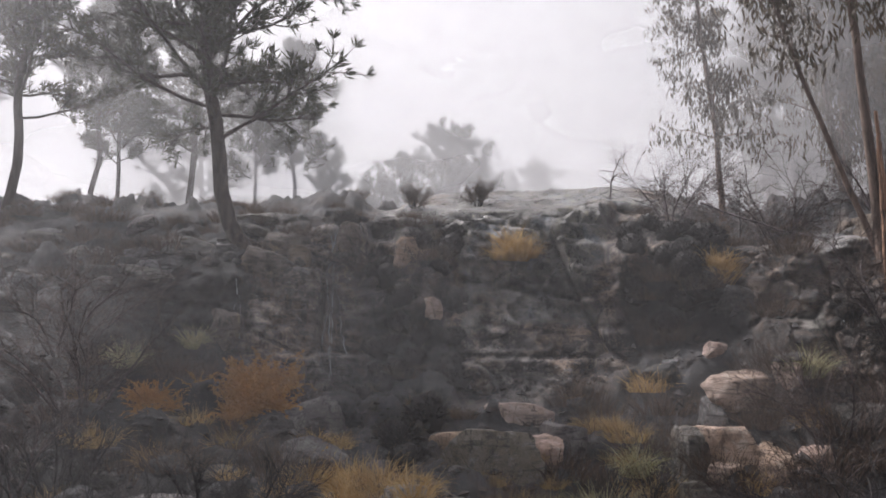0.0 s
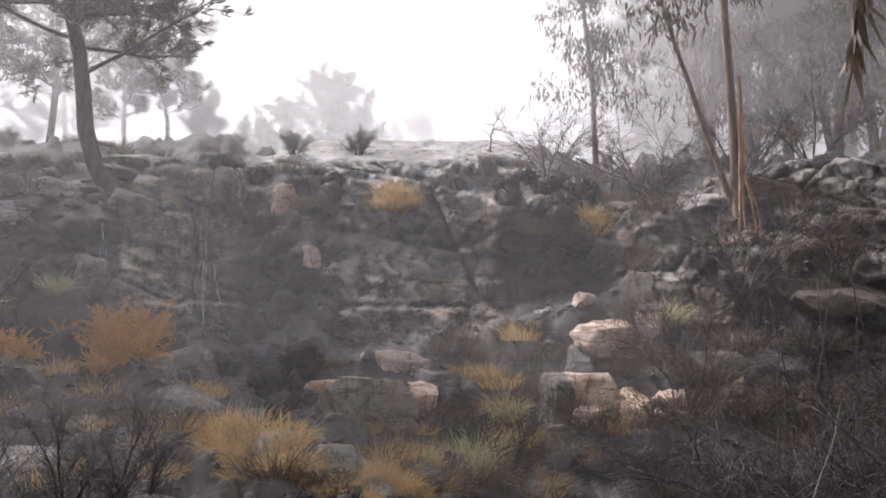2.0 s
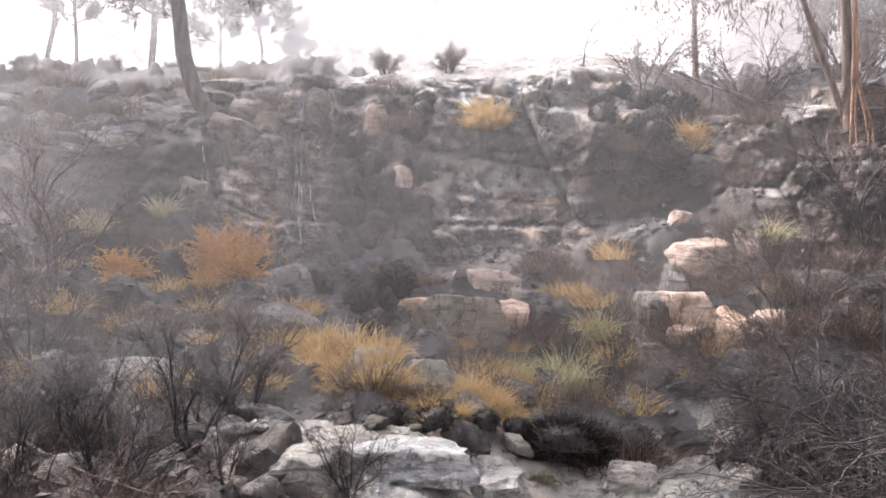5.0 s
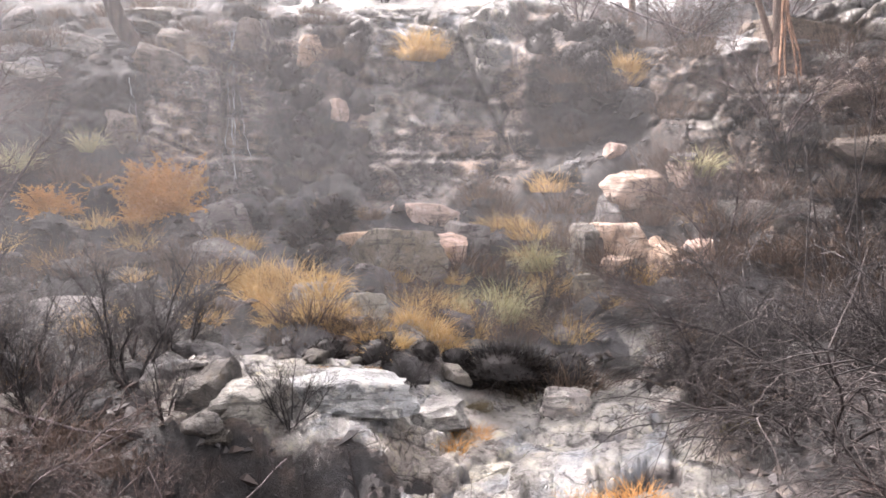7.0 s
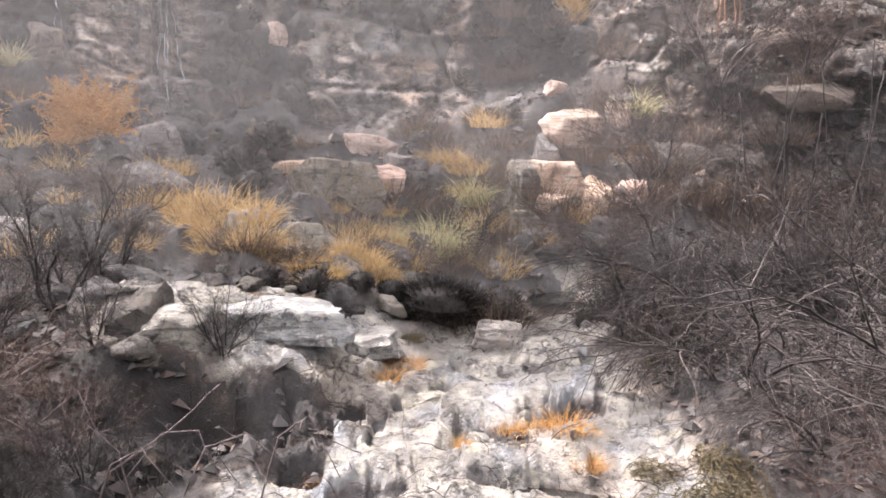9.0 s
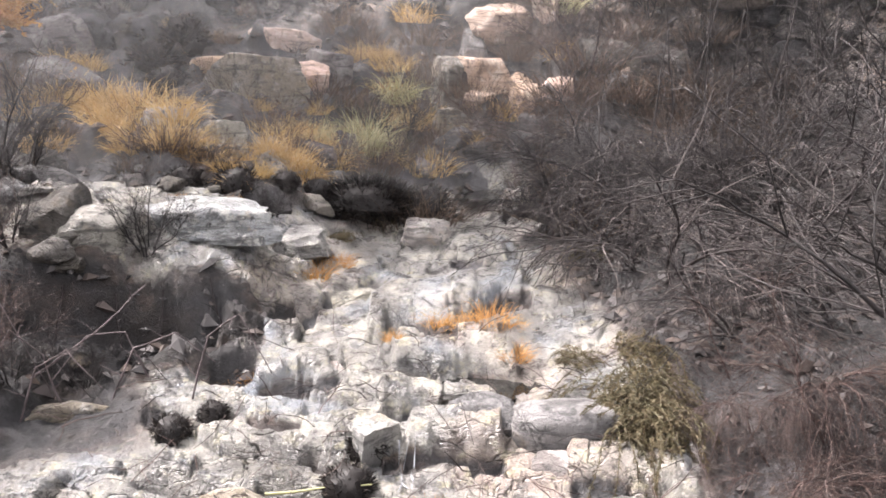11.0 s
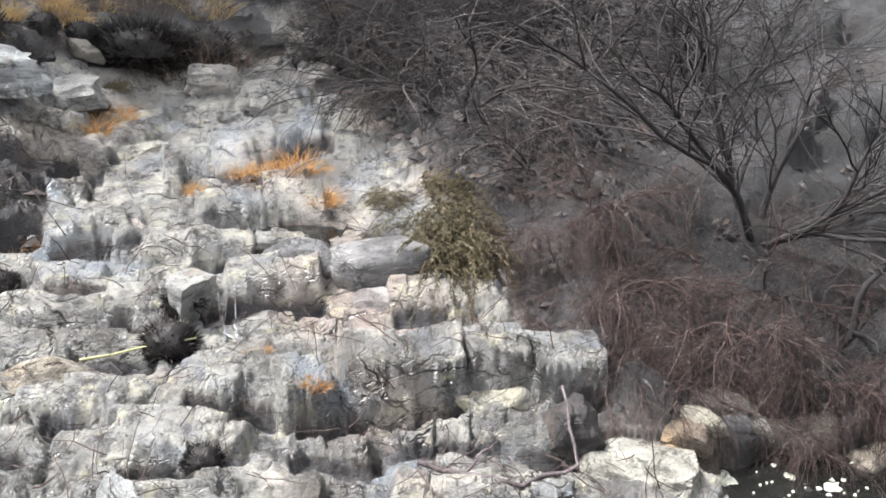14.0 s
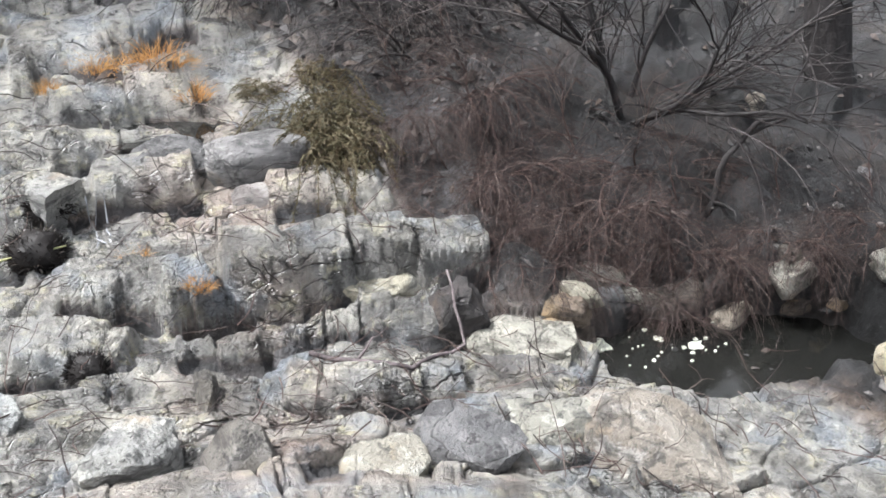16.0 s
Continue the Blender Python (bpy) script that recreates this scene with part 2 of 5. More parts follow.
    z = z + bed * calm * (0.3 * ledge + 0.15 * stair) * (1 - 0.8 * smooth(0.0, 0.08, courses)) + np.maximum(bed, smooth(0.02, 0.06, courses)) * broken * (1 - 0.7 * smooth(0.0, 0.08, courses))
    bed = np.maximum(bed, smooth(0.02, 0.06, courses))
    # hollow of the dark pool
    pu, pv = ((x - 3.68) * 0.84 - (y - 1.52) * 0.54) / 1.05, ((x - 3.68) * 0.54 + (y - 1.52) * 0.84) / 0.37
    pe = pu * pu + pv * pv + 0.9 * fbm(x * 3, y * 3, 4, 19)
    z = np.where((pe < 4.5) & (z < 0.05), 0.05 + 0.3 * (z - 0.05) + 0.12 * np.abs(fbm(x * 4, y * 4, 4, 20)), z)
    z = z + (-0.15 - z) * smooth(1.15, 0.85, pe)
    # loose burnt slope: hummocks, half-buried stones
    s1, s2, se = cells(x * 2.2 + wob * 2, y * 2.6, 51)
    lump = np.where(s2 > 0.62, 0.16 * smooth(0.05, 0.5, se) * (s1 + 0.3), 0)
    z += (1 - bed) * (1 - face) * (1 - 0.92 * np.clip(crest + top_right, 0, 1)) * (0.22 * fbm(x * 0.8, y * 0.8, 4, 60) + 0.12 * fbm(x * 4, y * 4, 4, 66) + lump) * np.clip((r - 1.5) / 4, 0, 1.2)
    z += 0.012 * fbm(x * 22, y * 22, 3, 70)
    # ledges on the crest and on the outcrop's top
    q = (z + 0.35 * fbm(x * 0.5, y * 0.5, 4, 83) + 0.06 * x) / 0.26
    qi = np.floor(q)
    c1, c2, ce = cells(x * 0.5 + wob, y * 0.9 + 0.2 * x, 81)
    flags = np.clip(crest + top_right + 0.3 * left_top, 0, 1)
    z += flags * ((qi + smooth(0.4, 0.95, q - qi) - q + 0.4) * 0.12 + 0.06 * (c1 - 0.5) - 0.04 * smooth(0.04, 0, ce) + 0.07 * fbm(x * 1.2, y * 2.4, 4, 87))
    # faces: bedding ledges, joints and hollows pushed in and out along the slope
    u = np.radians(az) * 11.5
    bend = 0.5 * fbm(u * 0.6, z * 0.6, 3, 90)
    lay = (z + 0.12 * u + 0.3 * bend) / 0.42
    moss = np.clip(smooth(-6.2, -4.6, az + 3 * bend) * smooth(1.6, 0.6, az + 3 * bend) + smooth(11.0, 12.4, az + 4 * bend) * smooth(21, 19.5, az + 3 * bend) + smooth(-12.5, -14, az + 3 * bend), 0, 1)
    fu, fz = u + 0.15 * bend, z + 0.15 * u
    hard = 1.5 * facets(fu * 0.6, fz * 0.9, 401, 0.36) + facets(fu * 1.5 + bend, fz * 2.6, 411, 0.22) + facets(fu * 3.5 + bend, fz * 7.5, 421, 0.09) + 0.06 * (lay - np.floor(lay) - 0.5)
    soft = 0.9 * fbm(u * 0.7, z * 0.9, 4, 99) + 0.55 * np.abs(fbm(u * 1.9, z * 2.2, 4, 102, 0.6)) - 0.15
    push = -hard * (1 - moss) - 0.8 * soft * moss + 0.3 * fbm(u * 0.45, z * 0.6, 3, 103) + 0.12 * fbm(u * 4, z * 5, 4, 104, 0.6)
    r2 = r + face * push
    x, y = r2 * np.sin(np.radians(az)), r2 * np.cos(np.radians(az))
    columns = 1 - moss
    bare = np.clip(1.15 * columns + 0.5 * fbm(u * 0.8, z * 0.9, 4, 55) - 0.1, 0, 1)
    rock = np.clip(bed + crest + top_right + face * bare, 0, 1) * (1 - groove_shade)
    char_and_shade = np.clip(1 - 0.97 * bed - (crest + 0.8 * top_right) * (0.95 + 0.6 * fbm(x * 1.2, y * 1.2, 4, 120)) - 0.35 * left_top * smooth(0.2, 0.4, fbm(x * 1.5, y * 2.5, 3, 121)) - 0.9 * top_right * (c2 > 0.4), 0, 1)
    # bare pale patches on the slope below the cliff; thick burnt moss in the wet columns of the cliff
    slope = smooth(6.2, 6.8, r) * smooth(7.9, 7.2, r) * smooth(-9, -5, az) * smooth(26, 20, az)
    char_and_shade = np.clip(char_and_shade - slope * smooth(-0.08, 0.12, fbm(x * 1.5, y * 1.9, 4, 140)), 0, 1)
    char_and_shade = char_and_shade + 0.75 * face * moss * smooth(26, 22, az)
    sheet = smooth(1.6, 2.6, az + 4 * bend) * smooth(11.2, 9.6, az + 4 * bend) * smooth(3.35, 3.7, z + 0.5 * bend) * smooth(4.75, 4.45, z + 0.5 * bend) * face
    dome = smooth(20.3, 21, az) * smooth(25.8, 24.8, az + 3 * bend) * smooth(3.3, 3.6, z + 0.4 * bend) * smooth(4.6, 4.3, z) * face
    brow = smooth(-4, -2.5, az + 4 * bend) * smooth(11.5, 9.5, az + 4 * bend) * smooth(4.75, 5.05, z + 0.5 * bend) * face
    shelf_top = smooth(-10.5, -9.5, az) * smooth(-5.4, -6, az) * smooth(4.85, 4.95, z) * smooth(5.25, 5.15, z) * face
    char_and_shade = np.clip(char_and_shade - (sheet + dome + shelf_top + brow) * (0.85 + 0.9 * fbm(u * 1.4, z * 4.0, 4, 148)), 0, 2)
    char_and_shade = char_and_shade * (1 - 0.85 * smooth(0.02, 0.05, courses))
    # undercut shade under the ledges, painted as darker ground colour
    char_and_shade = np.clip(char_and_shade + 1.3 * groove_shade * (0.6 + fbm(x * 3, y * 3, 3, 149)), 0, 2)
    char_and_shade = np.where(earth_bank > 0.5, 1.25 + 0.5 * fbm(x * 3, y * 3, 4, 143), char_and_shade) * (1 - 0.75 * shelf)
    soot = smooth(24, 28, az) * smooth(5.0, 5.8, r) * smooth(7, 6.5, r) + smooth(15, 21, az) * smooth(6.3, 7.2, r) * smooth(13, 12, r) + smooth(-8, -13, az) * smooth(10.4, 9, r) + smooth(-13, -17, az) * smooth(9, 10, r) * smooth(12.5, 11.5, r) + smooth(-4, -7, az) * smooth(11.5, 12.3, r) * smooth(22, 18, r)
    char_and_shade = np.where(char_and_shade > 0.42, char_and_shade + 0.8 * soot * (0.6 + 0.8 * fbm(x * 0.9, y * 0.9, 3, 142)), char_and_shade)
    char_and_shade = np.where((bed < 0.4) & (az < -6) & (r < 9), np.maximum(char_and_shade, 1.35 + 0.6 * fbm(x * 1.2, y * 1.2, 4, 151)), char_and_shade)
    ash = smooth(38, 44, az) * smooth(4.3, 4.8, r) * smooth(9, 7, r)
    char_and_shade = np.where(ash > 0.5, 1.8 + 0.6 * fbm(x * 1.5, y * 1.5, 4, 146), char_and_shade)
    char_and_shade = np.where((bed < 0.4) & (az > 24) & (r < 8), np.maximum(char_and_shade, 1.7 + 0.6 * fbm(x * 1.5, y * 1.5, 4, 147)), char_and_shade)
    return x, y, z, rock, np.clip(char_and_shade, 0, 2)


AZ = np.concatenate([np.arange(-180, -42, 3.0), np.arange(-42, -33, 0.4), np.arange(-33, 86, 0.15), np.arange(86, 98, 0.4), np.arange(98, 180, 3.0), [180.0]])
RR = np.concatenate([np.linspace(0.0, 2.0, 14)[:-1], np.geomspace(2.0, 6.6, 240)[:-1], np.geomspace(6.6, 9.0, 60)[:-1], np.linspace(9.0, 12.6, 120)[:-1], np.geomspace(12.6, 20, 50)[:-1], np.geomspace(20, 1500, 40)])
GA, GR = np.meshgrid(AZ, RR, indexing="ij")
GX, GY, GZ, GROCK, GCHAR_SHADE = terrain(GA, GR)
GX, GY, GZ = drawn(GX, GY, GZ)


def ground(x, y):
    """The point of the ground by plan place."""
    a, r = math.degrees(math.atan2(x, y)), math.hypot(x, y)
    i, j = int(np.argmin(abs(AZ - a))), int(np.argmin(abs(RR - r)))
    return Vector((GX[i, j], GY[i, j], GZ[i, j]))


def scale_at(x, y):
    return float(reach(math.degrees(math.atan2(x, y)), math.hypot(x, y)))


# ---- end of terrain arithmetic ----


# ---- materials ----
class Nodes:
    """A short way to wire a material."""

    def __init__(self, name):
        self.mat = bpy.data.materials.new(name)
        self.mat.use_nodes = True
        self.tree = self.mat.node_tree
        self.bsdf = self.tree.nodes["Principled BSDF"]
        self.out = self.tree.nodes["Material Output"]

    def add(self, kind, **values):
        n = self.tree.nodes.new("ShaderNode" + kind)
        for key, value in values.items():
            n.inputs[key.replace("_", " ")].default_value = value
        return n

    def link(self, a, b):
        self.tree.links.new(a, b)

    def place(self):
        return self.add("NewGeometry").outputs["Position"]

    def noise(self, scale, detail=4.0, rough=0.55, stretch=None, at=None):
        n = self.add("TexNoise", Scale=scale, Detail=detail, Roughness=rough)
        at = at or self.place()
        if stretch:
            m = self.add("Mapping", Scale=stretch)
            self.link(at, m.inputs["Vector"])
            at = m.outputs[0]
        self.link(at, n.inputs["Vector"])
        return n.outputs["Fac"]

    def ramp(self, fac, *stops):
        n = self.add("ValToRGB")
        n.color_ramp.elements[0].position, n.color_ramp.elements[1].position = stops[0][0], stops[-1][0]
        for s in stops[1:-1]:
            n.color_ramp.elements.new(s[0])
        for e, (_, c) in zip(n.color_ramp.elements, stops):
            e.color = (*c, 1) if isinstance(c, tuple) else (c, c, c, 1)
        self.link(fac, n.inputs["Fac"])
        return n.outputs["Color"]

    def mix(self, fac, a, b, blend="MIX"):
        n = self.tree.nodes.new("ShaderNodeMix")
        n.data_type, n.blend_type = "RGBA", blend
        for k, v in ((0, fac), (6, a), (7, b)):
            if hasattr(v, "is_linked"):
                self.link(v, n.inputs[k])
            else:
                n.inputs[k].default_value = (*v, 1) if isinstance(v, tuple) else v
        return n.outputs[2]

    def cracks(self, scale, width, stretch=(0.8, 1, 2.2)):
        """Thin dark joints: 1 in the joint, 0 beside it."""
        warp = self.add("TexNoise", Scale=scale * 0.7, Detail=4.0)
        self.link(self.place(), warp.inputs["Vector"])
        add = self.add("VectorMath")
        add.operation = "MULTIPLY_ADD"
        self.link(warp.outputs["Color"], add.inputs[0])
        add.inputs[1].default_value = (1.6 / scale,) * 3
        self.link(self.place(), add.inputs[2])
        m = self.add("Mapping", Scale=stretch)
        self.link(add.outputs[0], m.inputs["Vector"])
        v = self.add("TexVoronoi", Scale=scale)
        v.feature = "DISTANCE_TO_EDGE"
        self.link(m.outputs[0], v.inputs["Vector"])
        line = self.ramp(v.outputs["Distance"], (0.0, 1.0), (width, 0.0))
        return self.mix(1.0, line, self.ramp(self.noise(scale * 0.45, 3), (0.46, 0.0), (0.6, 0.85)), "MULTIPLY")

    def half(self, v):
        m = self.add("Math")
        m.operation = "MULTIPLY"
        m.inputs[1].default_value = 0.5
        self.link(v, m.inputs[0])
        return m.outputs[0]

    def attr(self, name):
        n = self.add("Attribute")
        n.attribute_name = name
        return n.outputs["Fac"]

    def random(self):
        return self.add("ObjectInfo").outputs["Random"]

    def finish(self, color, rough=0.8, bump=None, strength=0.4, distance=0.02, spec=0.4):
        for v, key in ((color, "Base Color"), (rough, "Roughness")):
            if hasattr(v, "is_linked"):
                self.link(v, self.bsdf.inputs[key])
            else:
                self.bsdf.inputs[key].default_value = (*v, 1) if isinstance(v, tuple) else v
        self.bsdf.inputs["Specular IOR Level"].default_value = spec
        if bump is not None:
            b = self.add("Bump", Strength=strength, Distance=distance)
            self.link(bump, b.inputs["Height"])
            self.link(b.outputs[0], self.bsdf.inputs["Normal"])
        return self.mat


def ground_material():
    n = Nodes("burnt_rock_and_ash")
    char_and_shade, rock = n.attr("char_and_shade"), n.attr("rock")
    big, mid, fine, grit = n.noise(0.9, 5), n.noise(4.5, 6, 0.7), n.noise(17, 6, 0.75), n.noise(75, 4, 0.7)
    joint = n.mix(0.7, n.cracks(4, 0.04), n.cracks(11, 0.05), "LIGHTEN")
    pale = n.ramp(mid, (0.32, (0.07, 0.067, 0.064)), (0.43, (0.2, 0.195, 0.19)), (0.56, (0.36, 0.345, 0.315)), (0.7, (0.55, 0.52, 0.45)))
    pale = n.mix(n.ramp(big, (0.52, 0.0), (0.66, 0.45)), pale, (0.42, 0.30, 0.24))
    pale = n.mix(n.ramp(fine, (0.54, 0.0), (0.63, 0.75)), pale, (0.055, 0.05, 0.048))
    pale = n.mix(n.ramp(n.noise(9.5, 5, 0.7), (0.55, 0.0), (0.65, 0.6)), pale, (0.55, 0.51, 0.36))
    pale = n.mix(n.ramp(n.noise(1.3, 5, 0.65), (0.5, 0.0), (0.6, 0.7)), pale, (0.1, 0.096, 0.092))
    pale = n.mix(n.ramp(n.noise(3.6, 6, 0.75), (0.57, 0.0), (0.63, 0.6)), pale, (0.06, 0.055, 0.048))
    pale = n.mix(n.ramp(n.noise(2.1, 5, 0.65), (0.53, 0.0), (0.66, 0.55)), pale, (0.27, 0.31, 0.36))
    pale = n.mix(joint, pale, (0.03, 0.026, 0.024))
    dark = n.ramp(mid, (0.3, (0.026, 0.025, 0.026)), (0.46, (0.055, 0.053, 0.055)), (0.6, (0.085, 0.083, 0.087)), (0.74, (0.16, 0.155, 0.157)))
    dark = n.mix(n.ramp(n.noise(2.3, 5), (0.5, 0.0), (0.68, 0.6)), dark, (0.085, 0.06, 0.047))
    dark = n.mix(n.ramp(fine, (0.57, 0.0), (0.66, 0.6)), dark, (0.12, 0.115, 0.115))
    dark = n.mix(1.0, dark, n.ramp(n.noise(1.1, 5, 0.65), (0.36, 0.45), (0.64, 1.5)), "MULTIPLY")
    dark = n.mix(n.ramp(grit, (0.56, 0.0), (0.68, 0.7)), dark, (0.02, 0.018, 0.018))
    dark = n.mix(1.0, dark, n.ramp(n.half(char_and_shade), (0.5, 1.0), (1.0, 0.24)), "MULTIPLY")
    stone = n.ramp(fine, (0.32, (0.06, 0.055, 0.053)), (0.5, (0.2, 0.18, 0.167)), (0.66, (0.4, 0.36, 0.325)))
    stone = n.mix(n.ramp(big, (0.38, 0.0), (0.54, 0.85)), stone, n.ramp(fine, (0.35, (0.12, 0.08, 0.058)), (0.65, (0.36, 0.26, 0.19))))
    stone = n.mix(n.ramp(n.noise(1.0, 6, 0.7, (2.2, 2.2, 13)), (0.5, 0.0), (0.58, 0.8)), stone, (0.04, 0.034, 0.032))
    stone = n.mix(n.ramp(n.noise(6.5, 6, 0.75), (0.56, 0.0), (0.64, 0.7)), stone, (0.42, 0.39, 0.37))
    stone = n.mix(n.ramp(n.noise(1.6, 5, 0.65, (3.2, 3.2, 0.5)), (0.47, 0.0), (0.58, 0.85)), stone, (0.035, 0.032, 0.032))
    stone = n.mix(1.0, stone, n.ramp(n.noise(0.8, 5, 0.65), (0.38, 0.45), (0.62, 1.5)), "MULTIPLY")
    stone = n.mix(joint, stone, (0.02, 0.018, 0.018))
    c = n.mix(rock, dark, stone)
    c = n.mix(n.ramp(char_and_shade, (0.1, 1.0), (0.6, 0.0)), c, pale)
    h = n.mix(0.4, n.mix(0.45, mid, fine), grit)
    h = n.mix(n.mix(rock, (0, 0, 0), joint), h, (0.0, 0.0, 0.0))
    return n.finish(c, n.mix(n.ramp(char_and_shade, (0.1, 0.0), (0.6, 1.0)), n.ramp(mid, (0.3, 0.2), (0.7, 0.42)), n.ramp(mid, (0.3, 0.55), (0.7, 0.85))), h, 1.0, 0.09, spec=0.5)


def stone_material(name, low, high, tint, dirt=0.5, rough=0.75, lichen=0.6, joints=0.45, rust=0.4):
    """Weathered stone: broad tone, soot, white and yellow lichen, rust, joints. rust and lichen: how much of each."""
    n = Nodes(name)
    mid, fine, grit = n.noise(4.5, 6, 0.7), n.noise(18, 6, 0.75), n.noise(80, 4, 0.7)
    c = n.ramp(mid, (0.34, tuple(v * 0.55 for v in low)), (0.45, low), (0.6, high))
    tints = n.ramp(n.random(), *[(k / 4, tuple(min(0.8, v * f) for v, f in zip(tint, fs))) for k, fs in enumerate(((1, 1, 1), (0.86, 0.96, 1.06), (1.14, 1.02, 0.7), (0.8, 0.8, 0.82), (1.15, 0.96, 0.88)))])
    c = n.mix(0.55, c, tints)
    c = n.mix(n.ramp(n.noise(1.7, 5, 0.65), (0.54, 0.0), (0.66, dirt)), c, tuple(v * 0.3 for v in low))
    c = n.mix(n.ramp(n.noise(3.3, 5, 0.7), (0.58, 0.0), (0.7, rust)), c, (0.42, 0.3, 0.17))
    c = n.mix(n.ramp(n.noise(8, 5, 0.7), (0.54, 0.0), (0.62, lichen)), c, tuple(min(0.74, v * 1.35) for v in high))
    c = n.mix(n.ramp(n.noise(13, 5, 0.75, (1, 1, 0.5)), (0.55, 0.0), (0.62, dirt)), c, tuple(v * 0.2 for v in low))
    c = n.mix(n.ramp(fine, (0.58, 0.0), (0.66, dirt)), c, tuple(v * 0.15 for v in low))
    c = n.mix(n.ramp(n.noise(1.0, 6, 0.7, (3.5, 3.5, 24)), (0.53, 0.0), (0.6, 0.6)), c, tuple(v * 0.25 for v in low))
    joint = n.mix(0.7, n.cracks(3.5, 0.03), n.cracks(9, 0.05), "LIGHTEN")
    joint = n.mix(1.0, joint, (joints, joints, joints), "MULTIPLY")
    c = n.mix(joint, c, (0.03, 0.026, 0.025))
    h = n.mix(joint, n.mix(0.35, n.mix(0.5, mid, fine), grit), (0.0, 0.0, 0.0))
    return n.finish(c, rough, h, 1.0, 0.07)


def bark_material(name, low, high, stretch=(14, 14, 2.5)):
    n = Nodes(name)
    a, b = n.noise(1.0, 6, 0.7, stretch), n.noise(30, 4)
    c = n.ramp(a, (0.35, low), (0.65, high))
    return n.finish(c, 0.85, n.mix(0.5, a, b), 0.8, 0.02)


def blade_material(name, *colors, rough=0.6, through_light=0.25):
    """Leaves and grass: colour by object and by blade, some light passes through."""
    n = Nodes(name)
    isl = n.add("NewGeometry").outputs["Random Per Island"]
    c = n.ramp(isl, *[(i / max(1, len(colors) - 1), k) for i, k in enumerate(colors)])
    c = n.mix(n.ramp(n.random(), (0, 0.0), (1, 0.5)), c, colors[0])
    c = n.mix(n.ramp(n.noise(6, 3), (0.45, 0.0), (0.7, 0.4)), c, tuple(v * 0.6 for v in colors[0]))
    n.finish(c, rough, spec=0.25)
    t = n.add("BsdfTranslucent")
    n.link(c, t.inputs["Color"])
    m = n.add("MixShader")
    m.inputs[0].default_value = through_light
    n.link(n.bsdf.outputs[0], m.inputs[1])
    n.link(t.outputs[0], m.inputs[2])
    n.link(m.outputs[0], n.out.inputs[0])
    return n.mat


def mist_material(name, thick):
    """A thin bank of mist: it lets most light through and scatters the rest both ways."""
    n = Nodes(name)
    clear, front, back = n.add("BsdfTransparent"), n.add("BsdfDiffuse"), n.add("BsdfTranslucent")
    for b in (front, back):
        b.inputs["Color"].default_value = (0.97, 0.97, 0.98, 1)
    both, veil = n.add("MixShader"), n.add("MixShader")
    both.inputs[0].default_value = 0.6
    n.link(front.outputs[0], both.inputs[1])
    n.link(back.outputs[0], both.inputs[2])
    rise = n.ramp(n.attr("rise"), (0.0, 0.0), (0.08, 1.0), (0.8, 1.0), (1.0, 0.0))
    f = n.mix(1.0, rise, n.ramp(n.noise(0.16, 3, 0.5, (1, 1, 1.6)), (0.3, thick * 0.55), (0.7, thick * 1.35)), "MULTIPLY")
    n.link(n.mix(1.0, f, n.attr("veil"), "MULTIPLY"), veil.inputs[0])
    n.link(clear.outputs[0], veil.inputs[1])
    n.link(both.outputs[0], veil.inputs[2])
    n.link(veil.outputs[0], n.out.inputs[0])
    return n.mat


def water_material(name, color, rough=0.04):
    n = Nodes(name)
    n.finish(color, rough, n.noise(9, 3), 0.12, 0.02, 0.5)
    n.bsdf.inputs["Coat Weight"].default_value = 0.3
    return n.mat


M_GROUND = ground_material()
M_PALE = stone_material("lichened_pale_stone", (0.22, 0.22, 0.224), (0.45, 0.44, 0.4), (0.36, 0.35, 0.325), 0.8, 0.4, rust=0.55)
M_TAN = stone_material("tan_lichened_stone", (0.24, 0.22, 0.185), (0.5, 0.465, 0.39), (0.38, 0.355, 0.3), 0.75, 0.5)
M_GREY = stone_material("sooty_grey_stone", (0.1, 0.097, 0.1), (0.25, 0.24, 0.235), (0.17, 0.16, 0.155), 0.7, lichen=0.35, rust=0.2)
M_LEDGE = stone_material("weathered_ledge_stone", (0.16, 0.155, 0.157), (0.38, 0.365, 0.35), (0.3, 0.27, 0.25), 0.65, 0.38, lichen=0.4, rust=0.3)
M_BROWN_ROCK = stone_material("brown_cliff_stone", (0.1, 0.083, 0.072), (0.24, 0.19, 0.155), (0.17, 0.135, 0.11), 0.8, lichen=0.3, rust=0.6)
M_PINK = stone_material("spalled_pink_stone", (0.4, 0.29, 0.24), (0.66, 0.52, 0.45), (0.5, 0.37, 0.31), 0.7, lichen=0.3, rust=0.2, joints=0.2)
M_BURNT = stone_material("charred_stone", (0.04, 0.038, 0.039), (0.12, 0.113, 0.112), (0.07, 0.066, 0.066), 0.8, lichen=0.2, rust=0.15)
def twig_material(name, *tones):
    """Bare twigs: each its own tone, mottled."""
    n = Nodes(name)
    c = n.ramp(n.add("NewGeometry").outputs["Random Per Island"], *[(k / (len(tones) - 1), v) for k, v in enumerate(tones)])
    c = n.mix(n.ramp(n.noise(25, 4), (0.4, 0.0), (0.7, 0.6)), c, tuple(v * 0.4 for v in tones[0]))
    return n.finish(c, 0.8, n.noise(60, 3), 0.4, 0.01)


